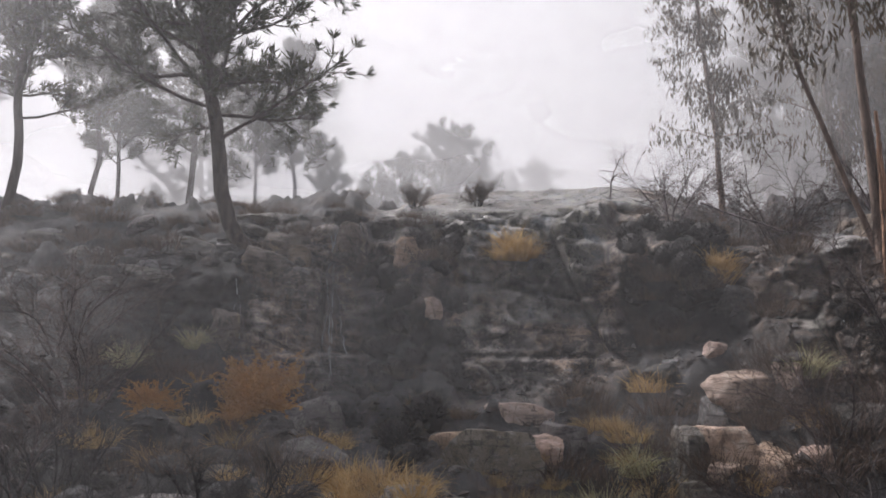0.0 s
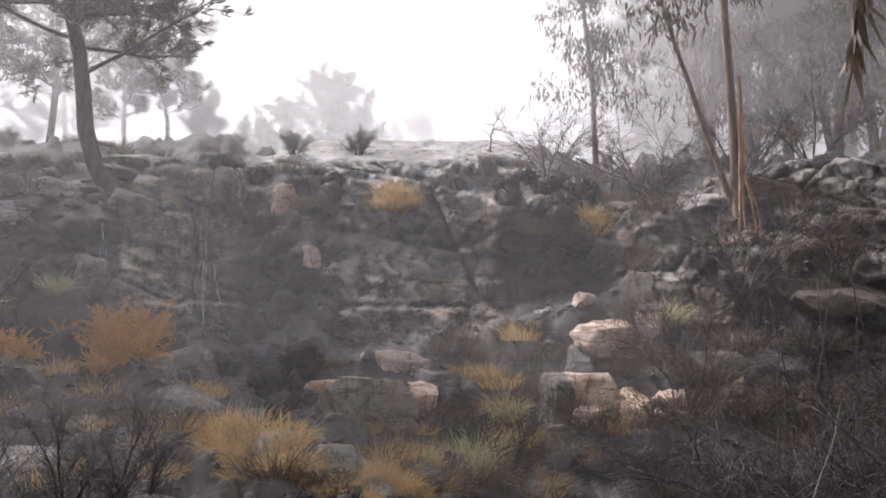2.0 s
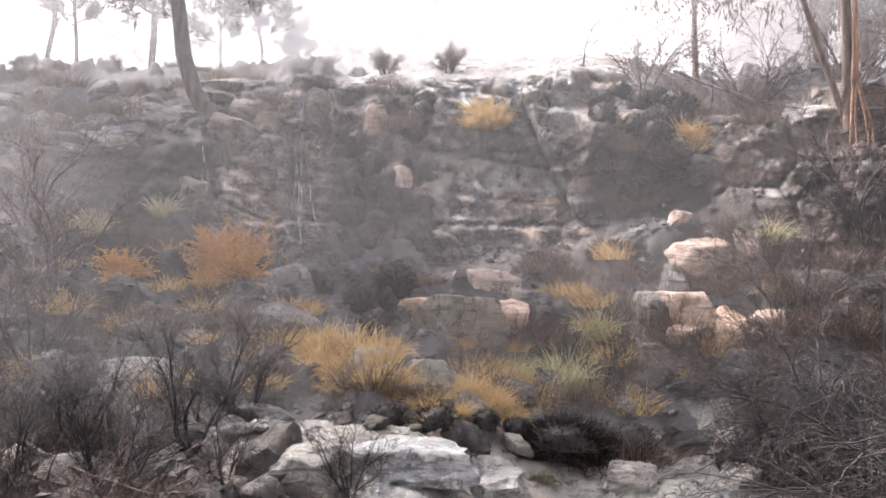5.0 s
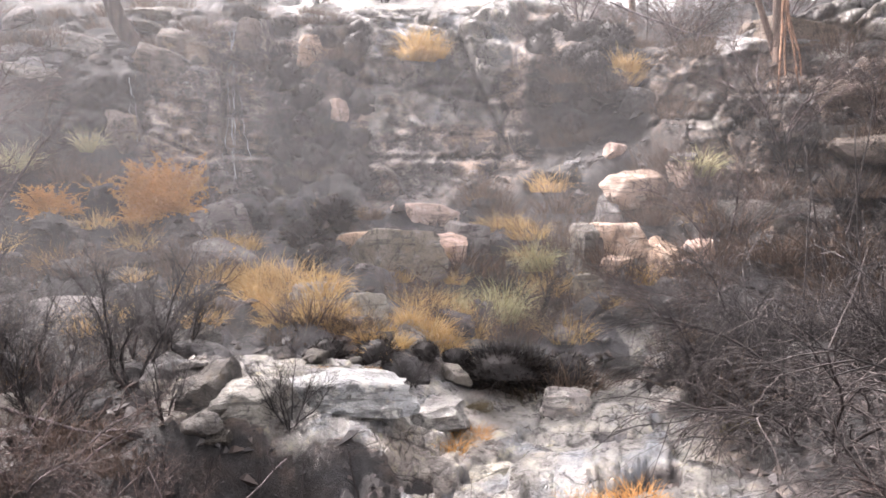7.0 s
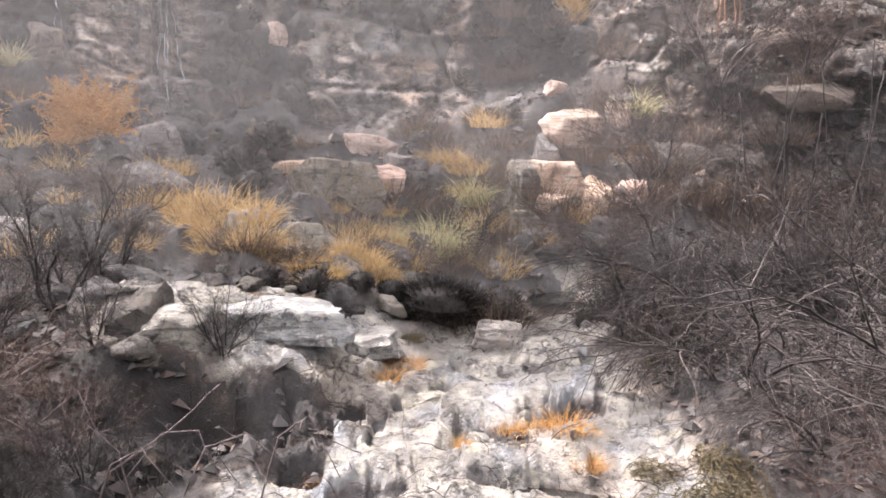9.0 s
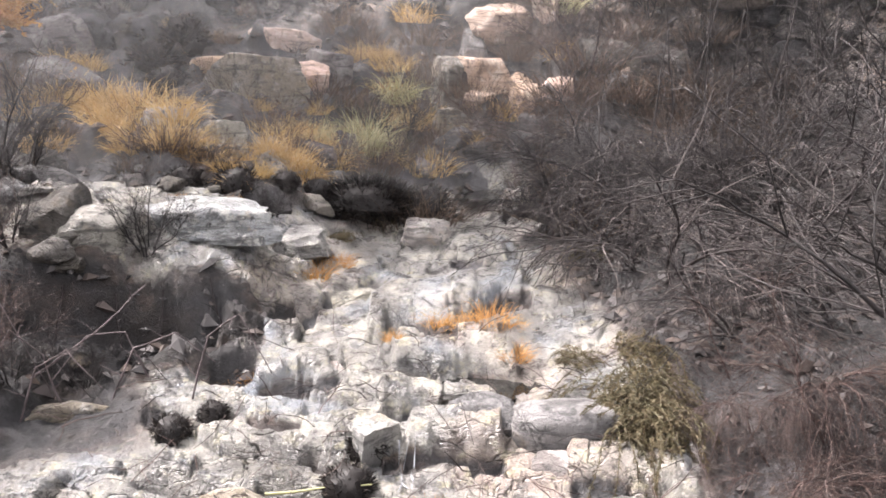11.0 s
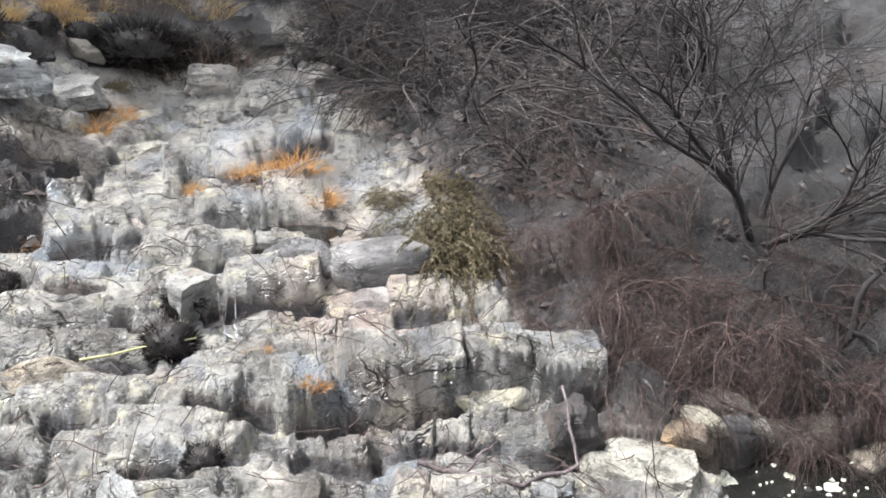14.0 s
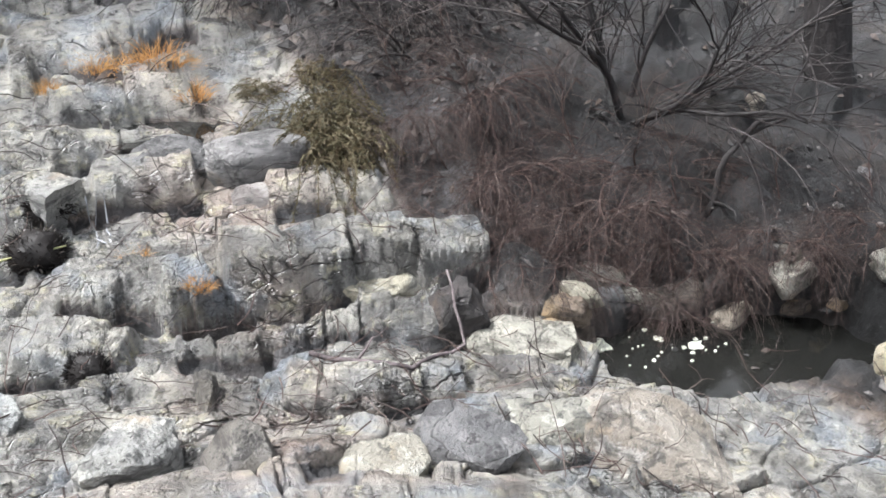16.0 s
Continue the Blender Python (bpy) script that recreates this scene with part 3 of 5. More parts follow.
M_PINE_BARK = bark_material("scorched_pine_bark", (0.014, 0.011, 0.01), (0.07, 0.05, 0.042))
M_GUM_BARK = bark_material("grey_brown_gum_bark", (0.06, 0.042, 0.035), (0.2, 0.14, 0.11))
M_PEELED = bark_material("peeled_orange_bark", (0.09, 0.05, 0.032), (0.36, 0.2, 0.125))
M_BLACK_WOOD = bark_material("charred_wood", (0.008, 0.007, 0.007), (0.035, 0.03, 0.03))
M_GREY_TWIG = bark_material("grey_dry_twig", (0.028, 0.022, 0.023), (0.15, 0.122, 0.124))
M_DARK_TWIG = twig_material("dark_dry_twig", (0.008, 0.007, 0.007), (0.015, 0.012, 0.012), (0.03, 0.023, 0.022), (0.07, 0.06, 0.06))
M_RED_TWIG = twig_material("reddish_dry_twig", (0.018, 0.012, 0.011), (0.04, 0.026, 0.023), (0.08, 0.048, 0.041), (0.13, 0.1, 0.09))
M_TANGLE = twig_material("grey_brown_bare_twig", (0.009, 0.007, 0.007), (0.014, 0.011, 0.011), (0.024, 0.018, 0.017), (0.05, 0.041, 0.04), (0.15, 0.125, 0.12))
M_NEEDLE = blade_material("pine_needles", (0.035, 0.042, 0.024), (0.06, 0.062, 0.035), (0.085, 0.075, 0.045))
M_GUM_LEAF = blade_material("scorched_gum_leaves", (0.075, 0.06, 0.045), (0.11, 0.075, 0.05), (0.09, 0.085, 0.06), (0.16, 0.12, 0.08))
M_ORANGE = blade_material("orange_dead_fern", (0.4, 0.2, 0.07), (0.52, 0.29, 0.11), (0.58, 0.39, 0.18), (0.3, 0.15, 0.06), through_light=0.35)
M_STRAW = blade_material("yellow_straw_grass", (0.4, 0.24, 0.085), (0.54, 0.37, 0.165), (0.62, 0.49, 0.27), (0.26, 0.17, 0.075), through_light=0.35)
M_PALE_GRASS = blade_material("pale_dry_grass", (0.48, 0.43, 0.26), (0.36, 0.36, 0.18), (0.6, 0.55, 0.38), through_light=0.35)
M_GREEN = blade_material("olive_green_sprigs", (0.06, 0.054, 0.032), (0.1, 0.088, 0.048), (0.15, 0.115, 0.066), (0.11, 0.078, 0.05), through_light=0.25)
M_BROWN = blade_material("brown_heath_litter", (0.07, 0.054, 0.045), (0.12, 0.085, 0.065), (0.2, 0.14, 0.1), through_light=0.2)
M_CHIPS = blade_material("charcoal_and_stone_chips", (0.03, 0.028, 0.028), (0.05, 0.047, 0.047), (0.07, 0.066, 0.066), (0.09, 0.065, 0.052), (0.1, 0.09, 0.09), (0.17, 0.16, 0.155), rough=0.8, through_light=0.0)
M_SOOT = blade_material("black_stubble", (0.008, 0.007, 0.007), (0.018, 0.015, 0.014), (0.045, 0.034, 0.027), through_light=0.05)
M_POOL = water_material("dark_pool_water", (0.01, 0.01, 0.009))
M_FOAM = stone_material("white_foam", (0.75, 0.76, 0.76), (0.85, 0.86, 0.86), (0.8, 0.8, 0.8), 0.0, lichen=0.0, joints=0.0, rust=0.0)
M_FALL = water_material("falling_water", (0.36, 0.37, 0.39), 0.2)


# ---- mesh helpers ----
def mesh_object(name, verts, faces, material, parent=None, flat=False):
    me = bpy.data.meshes.new(name)
    me.from_pydata(verts, [], faces)
    if not flat:
        me.polygons.foreach_set("use_smooth", [True] * len(me.polygons))
    me.materials.append(material)
    ob = new(name, me)
    ob.parent = parent
    return ob


def grid_faces(ni, nj):
    a = (np.arange(ni - 1)[:, None] * nj + np.arange(nj - 1)[None, :]).ravel()
    return np.stack([a, a + nj, a + nj + 1, a + 1], 1)


def big_mesh(name, co, quads, material):
    me = bpy.data.meshes.new(name)
    me.vertices.add(len(co))
    me.vertices.foreach_set("co", co.astype(np.float32).ravel())
    me.loops.add(quads.size)
    me.loops.foreach_set("vertex_index", quads.astype(np.int32).ravel())
    me.polygons.add(len(quads))
    me.polygons.foreach_set("loop_start", np.arange(0, quads.size, 4, dtype=np.int32))
    me.update(calc_edges=True)
    me.polygons.foreach_set("use_smooth", np.ones(len(quads), dtype=bool))
    me.materials.append(material)
    return new(name, me)


class Brush:
    """Gathers tubes and blades into one mesh."""

    def __init__(self, seed):
        self.v, self.f, self.rng = [], [], random.Random(seed)

    def tube(self, pts, radii, sides=5):
        base = len(self.v)
        for i, p in enumerate(pts):
            d = (pts[min(i + 1, len(pts) - 1)] - pts[max(i - 1, 0)])
            d = d.normalized() if d.length > 1e-9 else Vector((0, 0, 1))
            u = d.cross(Vector((0.31, 0.95, 0.1))).normalized()
            w = d.cross(u)
            for k in range(sides):
                a = 2 * math.pi * k / sides
                self.v.append(p + (u * math.cos(a) + w * math.sin(a)) * radii[i])
        for i in range(len(pts) - 1):
            for k in range(sides):
                a, b = base + i * sides + k, base + i * sides + (k + 1) % sides
                self.f.append((a, b, b + sides, a + sides))
        self.f.append(tuple(base + (len(pts) - 1) * sides + k for k in range(sides)))

    def blade(self, p, d, length, width, sag=0.0, segs=3):
        """A narrow leaf from p along d, bending down by sag."""
        side = d.cross(Vector((self.rng.uniform(-1, 1), self.rng.uniform(-1, 1), self.rng.uniform(-0.3, 1)))).normalized() * width * 0.5
        base, q, dd = len(self.v), Vector(p), Vector(d)
        for i in range(segs):
            k = 1 - 0.75 * (i / segs) ** 2
            self.v += [q - side * k, q + side * k]
            q = q + dd * (length / segs)
            dd = (dd + Vector((0, 0, -sag / segs))).normalized()
        self.v.append(q)
        for i in range(segs - 1):
            a = base + 2 * i
            self.f.append((a, a + 1, a + 3, a + 2))
        a = base + 2 * (segs - 1)
        self.f.append((a, a + 1, a + 2))

    def leaf(self, p, d, length, width):
        """A lance-shaped leaf of two triangles."""
        side = d.cross(Vector((self.rng.uniform(-1, 1), self.rng.uniform(-1, 1), self.rng.uniform(-1, 1)))).normalized() * width * 0.5
        b = len(self.v)
        m = p + d * length * 0.4
        self.v += [p, m - side, m + side, p + d * length]
        self.f += [(b, b + 1, b + 2), (b + 1, b + 3, b + 2)]

    def path(self, p, d, length, segs, wander, lift=0.0):
        """A wandering line of points."""
        pts, q, dd = [Vector(p)], Vector(p), Vector(d).normalized()
        for _ in range(segs):
            dd = (dd + Vector((self.rng.gauss(0, wander), self.rng.gauss(0, wander), self.rng.gauss(0, wander) + lift))).normalized()
            q = q + dd * (length / segs)
            pts.append(q)
        return pts

    def done(self, name, material, parent=None, flat=False):
        return mesh_object(name, self.v, self.f, material, parent, flat)


def thing(name, x, y, z, label, category, group="", kind=""):
    e = new(name)
    e.location = (x, y, z)
    return tagged(e, label, category, group, kind)


# ---- the ground ----
co = np.stack([GX, GY, GZ], -1).reshape(-1, 3)
hill = big_mesh("ground", co, grid_faces(len(AZ), len(RR)), M_GROUND)
for key, values in (("char_and_shade", GCHAR_SHADE), ("rock", GROCK)):
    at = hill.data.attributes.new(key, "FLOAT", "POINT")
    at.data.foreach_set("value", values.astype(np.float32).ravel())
tagged(hill, "burnt hillside of charred soil, ash and bare bedrock", "ground", kind="structure")

# ---- mist banks over the hilltop ----
for r, z0, thick in ((6.75, 0.95, 0.045), (9.4, 1.9, 0.07), (13.2, 5.9, 0.12), (17.5, 5.9, 0.24), (23, 5.9, 0.3), (32, 5.9, 0.38), (50, 5.5, 0.6)):
    z1 = 3 + 0.66 * r
    a = np.radians(np.linspace(-80, 100, 90))
    zz = np.linspace(z0, z1, 12)
    A, Z = np.meshgrid(a, zz, indexing="ij")
    W = r * (1 + 0.03 * np.sin(3.1 * A + r))
    bank = big_mesh("mist_bank", np.stack([W * np.sin(A), W * np.cos(A), Z], -1).reshape(-1, 3), grid_faces(90, 12), mist_material("mist", thick))
    at = bank.data.attributes.new("rise", "FLOAT", "POINT")
    at.data.foreach_set("value", ((Z - z0) / (z1 - z0)).astype(np.float32).ravel())
    at = bank.data.attributes.new("veil", "FLOAT", "POINT")
    at.data.foreach_set("value", np.interp(np.degrees(A), (-25, 5, 22, 36), (1.0, 0.95, 0.5, 0.15) if r < 12 else (1.0, 1.0, 1.0, 1.0)).astype(np.float32).ravel())
    tagged(bank, "thin white mist drifting over the hill", "mist", kind="structure")


# ---- trees ----
def pine(seed, height, clear, girth, lean, spread, limbs=26, needles=60, knee=0.0):
    """A maritime pine: bare charred trunk, limbs in loose whorls, brushes of long needles."""
    tree = new("pine_tree")
    b, leaf, limb = Brush(seed), Brush(seed + 1), Brush(seed + 2)
    rng = b.rng
    n = 14
    pts = [Vector((knee * (1 - math.exp(-5.0 * k / n)) + lean[0] * (k / n) ** 0.8 + 0.05 * math.sin(k * 1.3 + seed), lean[1] * (k / n) ** 0.8 + 0.05 * math.cos(k + seed), -0.15 + (height + 0.15) * k / n)) for k in range(n + 1)]
    b.tube(pts, [girth * (0.62 if k == 0 else 0.5) * (1 - 0.85 * (k / n) ** 1.2) + 0.012 for k in range(n + 1)], 10)
    for i in range(limbs):
        h = clear + (height - clear) * ((i + rng.random()) / limbs) ** 0.9
        k = min(n - 1, int(h / height * n))
        p = pts[k].lerp(pts[k + 1], h / height * n - k)
        a = i * 2.4 + rng.uniform(-0.5, 0.5)
        up = (h - clear) / (height - clear)
        length = spread * (0.3 + 0.7 * rng.random()) * (1 - 0.6 * up) + 0.25
        d = Vector((math.cos(a), math.sin(a), rng.uniform(0.0, 0.5) + 0.7 * up))
        way = limb.path(p, d, length, 6, 0.16, 0.05)
        limb.tube(way, [girth * 0.13 * (1 - 0.75 * q / 6) + 0.006 for q in range(7)], 5)
        for q in range(2, 7):
            for s in range(4):
                td = (way[q] - way[q - 1]).normalized() + Vector((rng.gauss(0, 0.6), rng.gauss(0, 0.6), rng.gauss(0.25, 0.4)))
                tw = limb.path(way[q], td, 0.12 + length * rng.uniform(0.08, 0.28), 2, 0.25, 0.1)
                limb.tube(tw, [0.012, 0.009, 0.006], 3)
                for c in (tw[1], tw[2]):
                    ax = (tw[2] - tw[0]).normalized()
                    for _ in range(needles // 4):
                        nd = (ax * 0.9 + Vector((rng.gauss(0, 0.6), rng.gauss(0, 0.6), rng.gauss(0.1, 0.5)))).normalized()
                        leaf.leaf(c + Vector((rng.gauss(0, 0.025), rng.gauss(0, 0.025), rng.gauss(0, 0.025))), nd, rng.uniform(0.12, 0.22), 0.029)
    b.done("trunk", M_PINE_BARK, tree)
    tagged(limb.done("limb_spray", M_PINE_BARK, tree), kind="stuff")
    tagged(leaf.done("crown", M_NEEDLE, tree, True), kind="stuff")
    return tagged(tree, "maritime pine with a charred bare trunk in mist", "tree", "trees on the hilltop")


def gum(seed, stems, spread, clusters, bark=None):
    """A slender eucalyptus. stems: for each its height, girth and lean; scorched leaves hang from the upper twigs."""
    tree = new("eucalyptus_tree")
    twig, leaf = Brush(seed + 1), Brush(seed + 2)
    for s, (height, girth, lx, ly, bare) in enumerate(stems):
        b = Brush(seed + 10 + s)
        rng = b.rng
        n = 12
        pts = b.path((0.05 * s, 0.03 * s, -0.15), (lx, ly, 1), height, n, 0.035, 0.03)
        b.tube(pts, [girth * 0.5 * (1 - 0.8 * k / n) * (1.25 if k == 0 else 1) + 0.006 for k in range(n + 1)], 8)
        b.done("stem", bark or M_GUM_BARK, tree)
        for k in range(int(n * bare), n + 1):
            for _ in range(3):
                d = Vector((rng.gauss(0, 1), rng.gauss(0, 1), rng.uniform(0.1, 0.9)))
                way = twig.path(pts[k], d, spread * rng.uniform(0.35, 1.0) * (1.25 - k / n), 5, 0.16, -0.05)
                twig.tube(way, [girth * 0.1 * (1 - 0.16 * q) + 0.003 for q in range(6)], 4)
                for q in range(2, 6):
                    for _c in range(clusters):
                        c = way[q] + Vector((rng.gauss(0, 0.16), rng.gauss(0, 0.16), rng.gauss(-0.08, 0.14)))
                        for _l in range(9):
                            ld = Vector((rng.gauss(0, 0.4), rng.gauss(0, 0.4), -1)).normalized()
                            leaf.leaf(c + Vector((rng.gauss(0, 0.07), rng.gauss(0, 0.07), rng.gauss(0, 0.08))), ld, rng.uniform(0.1, 0.19), 0.03)
    tagged(twig.done("twig_spray", M_GUM_BARK, tree), kind="stuff")
    tagged(leaf.done("crown", M_GUM_LEAF, tree, True), kind="stuff")
    return tagged(tree, "slender eucalyptus with hanging scorched brown leaves", "tree", "trees on the hilltop")


def stand(ob, x, y, turn=0.0, size=1.0, tilt=(0, 0), sink=0.0):
    p = ground(x, y)
    size = size * scale_at(x, y)
    ob.matrix_basis = pose(p.x, p.y, p.z - sink, tilt[0], tilt[1], turn) @ Matrix.Diagonal((size, size, size, 1))
    return ob


def again(ob, x, y, turn=0.0, size=1.0, sink=0.0):
    p = ground(x, y)
    o = copy_thing(ob, pose(p.x, p.y, p.z - sink, 0, 0, turn))
    size = size * scale_at(x, y)
    o.scale = (size, size, size)
    return o


def polar(az, r):
    return r * math.sin(radians(az)), r * math.cos(radians(az))


big_pine = stand(pine(3, 7.0, 1.7, 0.21, (0.05, 0.1), 2.9, 64, 56, -0.85), *polar(-13.3, 11.75))
tall_pine = stand(pine(11, 7.0, 1.7, 0.15, (0.2, 0.0), 1.8, 44, 48), *polar(-28.4, 14.5), size=0.9)
young_pine = stand(pine(21, 4.8, 1.9, 0.1, (0.12, 0.1), 1.1, 30, 44), *polar(-23.5, 19))
broad_pine = stand(pine(25, 4.6, 0.9, 0.14, (0.1, 0.1), 2.0, 40, 36), *polar(-7.9, 26), size=0.62)
for az, r, s, src in ((-22.0, 22, 1.0, young_pine), (-17.4, 21, 0.95, tall_pine), (-16.6, 30, 1.3, tall_pine), (-13.0, 23, 0.95, young_pine), (-10.6, 22, 1.1, young_pine),
                      (-4.6, 30.5, 0.8, broad_pine), (-3.0, 31, 0.95, broad_pine), (0.5, 29, 1.0, broad_pine), (2.0, 30, 1.12, broad_pine), (6.6, 38, 1.25, broad_pine), (5.2, 42, 1.2, broad_pine), (-33, 20, 1.0, tall_pine)):
    again(src, *polar(az, r), turn=az * 37, size=s)
gum_a = stand(gum(5, ((6.5, 0.1, -0.02, 0.05, 0.28),), 1.3, 5), *polar(19.3, 14.5))
gum_b = stand(gum(6, ((7.0, 0.11, -0.03, 0.0, 0.5), (6.6, 0.09, 0.02, 0.03, 0.5), (4.6, 0.07, -0.42, 0.0, 0.6)), 1.1, 2), *polar(28.6, 10.1))
gum_far = gum(8, ((7.0, 0.18, 0.03, 0.05, 0.25), (6.0, 0.14, -0.15, 0.05, 0.3)), 1.8, 4)
stand(gum_far, *polar(27, 19), size=1.2)
for az, r, s in ((22.5, 24, 1.3), (24.5, 27, 1.5), (29.5, 21, 1.35), (32, 18.5, 1.2), (34.5, 21, 1.35), (37, 18.5, 1.25), (39.5, 21, 1.4), (42.5, 18, 1.3), (26, 33, 1.9), (30.5, 30, 1.8), (35.5, 30, 1.8), (45, 22, 1.5), (50, 20, 1.3)):
    again(gum_far, *polar(az, r), turn=az * 91, size=s)


def overhanging_gum():
    """A eucalyptus beside the viewing bank, one long branch of which hangs out over the stream."""
    tree = new("eucalyptus_tree")
    b, tw, leaf = Brush(700), Brush(701), Brush(702)
    p = ground(3.9, -0.9)
    way = [p + Vector((-0.05 * k, 0.04 * k, 0.6 * k - 0.2)) for k in range(11)]
    b.tube(way, [0.13 - 0.009 * k for k in range(11)], 8)
    b.done("stem", M_GUM_BARK, tree)
    rng = tw.rng
    arm = [way[5].lerp(Vector((1.98, 2.62, 4.5)), k / 8) + Vector((0, 0, 0.5 * math.sin(k / 8 * 3.14))) for k in range(9)]
    tw.tube(arm, [0.035 - 0.0035 * k for k in range(9)], 6)
    for k in range(4, 9):
        for _ in range(5):
            w = tw.path(arm[k], (rng.gauss(0, 0.5), rng.gauss(0, 0.5), -0.4), rng.uniform(0.25, 0.6), 5, 0.15, -0.25)
            tw.tube(w, [0.006, 0.005, 0.004, 0.003, 0.003, 0.002], 4)
            for q in w[1:]:
                for _l in range(6):
                    leaf.leaf(q, Vector((rng.gauss(0, 0.25), rng.gauss(0, 0.25), -1)).normalized(), rng.uniform(0.12, 0.22), 0.024)
    tagged(tw.done("branch_spray", M_GUM_BARK, tree), kind="stuff")
    tagged(leaf.done("foliage", M_GUM_LEAF, tree, True), kind="stuff")
    return tagged(tree, "eucalyptus beside the bank with a drooping leafy branch", "tree")


overhanging_gum()
tagged(gum_b, "twin-stemmed eucalyptus with peeling bark on the outcrop")


# ---- rocks ----
def unit_sphere(sub):
    bm = bmesh.new()
    bmesh.ops.create_icosphere(bm, subdivisions=sub, radius=1.0)
    v = np.array([p.co[:] for p in bm.verts])
    f = [tuple(q.index for q in p.verts) for p in bm.faces]
    bm.free()
    return v, f


SPHERES = {k: unit_sphere(k) for k in (2, 3, 4, 5)}


def rock_mesh(name, seed, material, box=0.6, cuts=10, rough=0.06, sub=4):
    """A broken stone: a rounded block split along random planes, with a worn, pitted skin."""
    v, f = SPHERES[sub]
    rng = np.random.RandomState(seed)
    k = 2 + 9 * box
    p = v / (np.abs(v) ** k).sum(1)[:, None] ** (1 / k)
    # leaning sides and a tapered top
    p[:, :2] *= 1 - rng.uniform(0.0, 0.22) * (p[:, 2:3] * 0.5 + 0.5)
    p[:, 0] += rng.uniform(-0.25, 0.25) * p[:, 2] + rng.uniform(-0.25, 0.25) * p[:, 1]
    p[:, 2] += rng.uniform(-0.18, 0.18) * p[:, 0] + rng.uniform(-0.18, 0.18) * p[:, 1]
    for _ in range(cuts):
        n = rng.normal(size=3) * (1, 1, 0.7)
        n /= np.linalg.norm(n)
        h = (p @ n).max() * rng.uniform(0.62, 0.93)
        d = np.maximum(p @ n - h, 0)
        p = p - np.outer(d, n)
    o = rng.uniform(0, 50, 3)
    # beds that weather back unevenly, chips and pits
    bedz = p[:, 2] * rng.uniform(1.6, 3.2) + 0.35 * fbm(p[:, 0] * 1.3 + o[0], p[:, 1] * 1.3 + o[1], 3, seed)
    p[:, :2] *= (1 + 1.6 * rough * (hash01(np.floor(bedz), 0 * bedz, 0 * bedz + seed) - 0.6))[:, None]
    c1, _, ce = cells(p[:, 0] * 1.8 + o[0] + p[:, 2], p[:, 1] * 1.8 + o[1] + 0.6 * p[:, 2], seed)
    w = 0.9 * (c1 - 0.5) + fbm(p[:, 0] * 2.5 + o[0] + p[:, 2], p[:, 1] * 2.5 + o[1] - 0.7 * p[:, 2], 4, seed) * 1.4
    w += 0.8 * fbm(p[:, 0] * 7 + o[0] + 3 * p[:, 2], p[:, 1] * 7 - 4 * p[:, 2] + o[1], 3, seed + 5)
    p = p * (1 + rough * w)[:, None]
    me = bpy.data.meshes.new(name)
    me.from_pydata(p.tolist(), [], f)
    me.polygons.foreach_set("use_smooth", [True] * len(f))
    me.set_sharp_from_angle(angle=radians(28))
    me.materials.append(material)
    return me


def rock(name, me, x, y, size, turn=0.0, tilt=(0, 0), sink=0.3, label="", parent=None, category="rock", group="", lift=0.0):
    p, k = ground(x, y), scale_at(x, y)
    size = tuple(v * k for v in size)
    ob = new(name, me)
    ob.matrix_basis = pose(p.x, p.y, p.z + size[2] * (0.5 - sink) + lift, tilt[0], tilt[1], turn) @ Matrix.Diagonal((size[0] / 2, size[1] / 2, size[2] / 2, 1))
    if parent:
        ob.parent = parent
    else:
        tagged(ob, label, category, group)
    return ob


def variants(name, material, count, seed, **how):
    return [rock_mesh(name, seed + k, material, **how) for k in range(count)]


PALE = variants("pale_stone", M_PALE, 12, 100, box=0.8, cuts=8, rough=0.09, sub=4)
GREY = variants("grey_stone", M_GREY, 8, 200, box=0.65, cuts=14, rough=0.065, sub=3)
PINK = variants("pink_stone", M_PINK, 5, 300, box=0.6, cuts=15, rough=0.06, sub=4)
LIGHT = variants("weathered_stone", M_LEDGE, 8, 500, box=0.6, cuts=15, rough=0.06, sub=4)
BROWN = variants("brown_stone", M_BROWN_ROCK, 6, 560, box=0.85, cuts=8, rough=0.09, sub=3)
TAN = variants("tan_stone", M_TAN, 4, 640, box=0.6, cuts=8, rough=0.1, sub=3)
SMOOTH = variants("smooth_stone", M_LEDGE, 1, 700, box=0.12, cuts=2, rough=0.025, sub=4)
BURNT = variants("burnt_stone", M_BURNT, 6, 400, box=0.6, cuts=8, rough=0.12, sub=3)

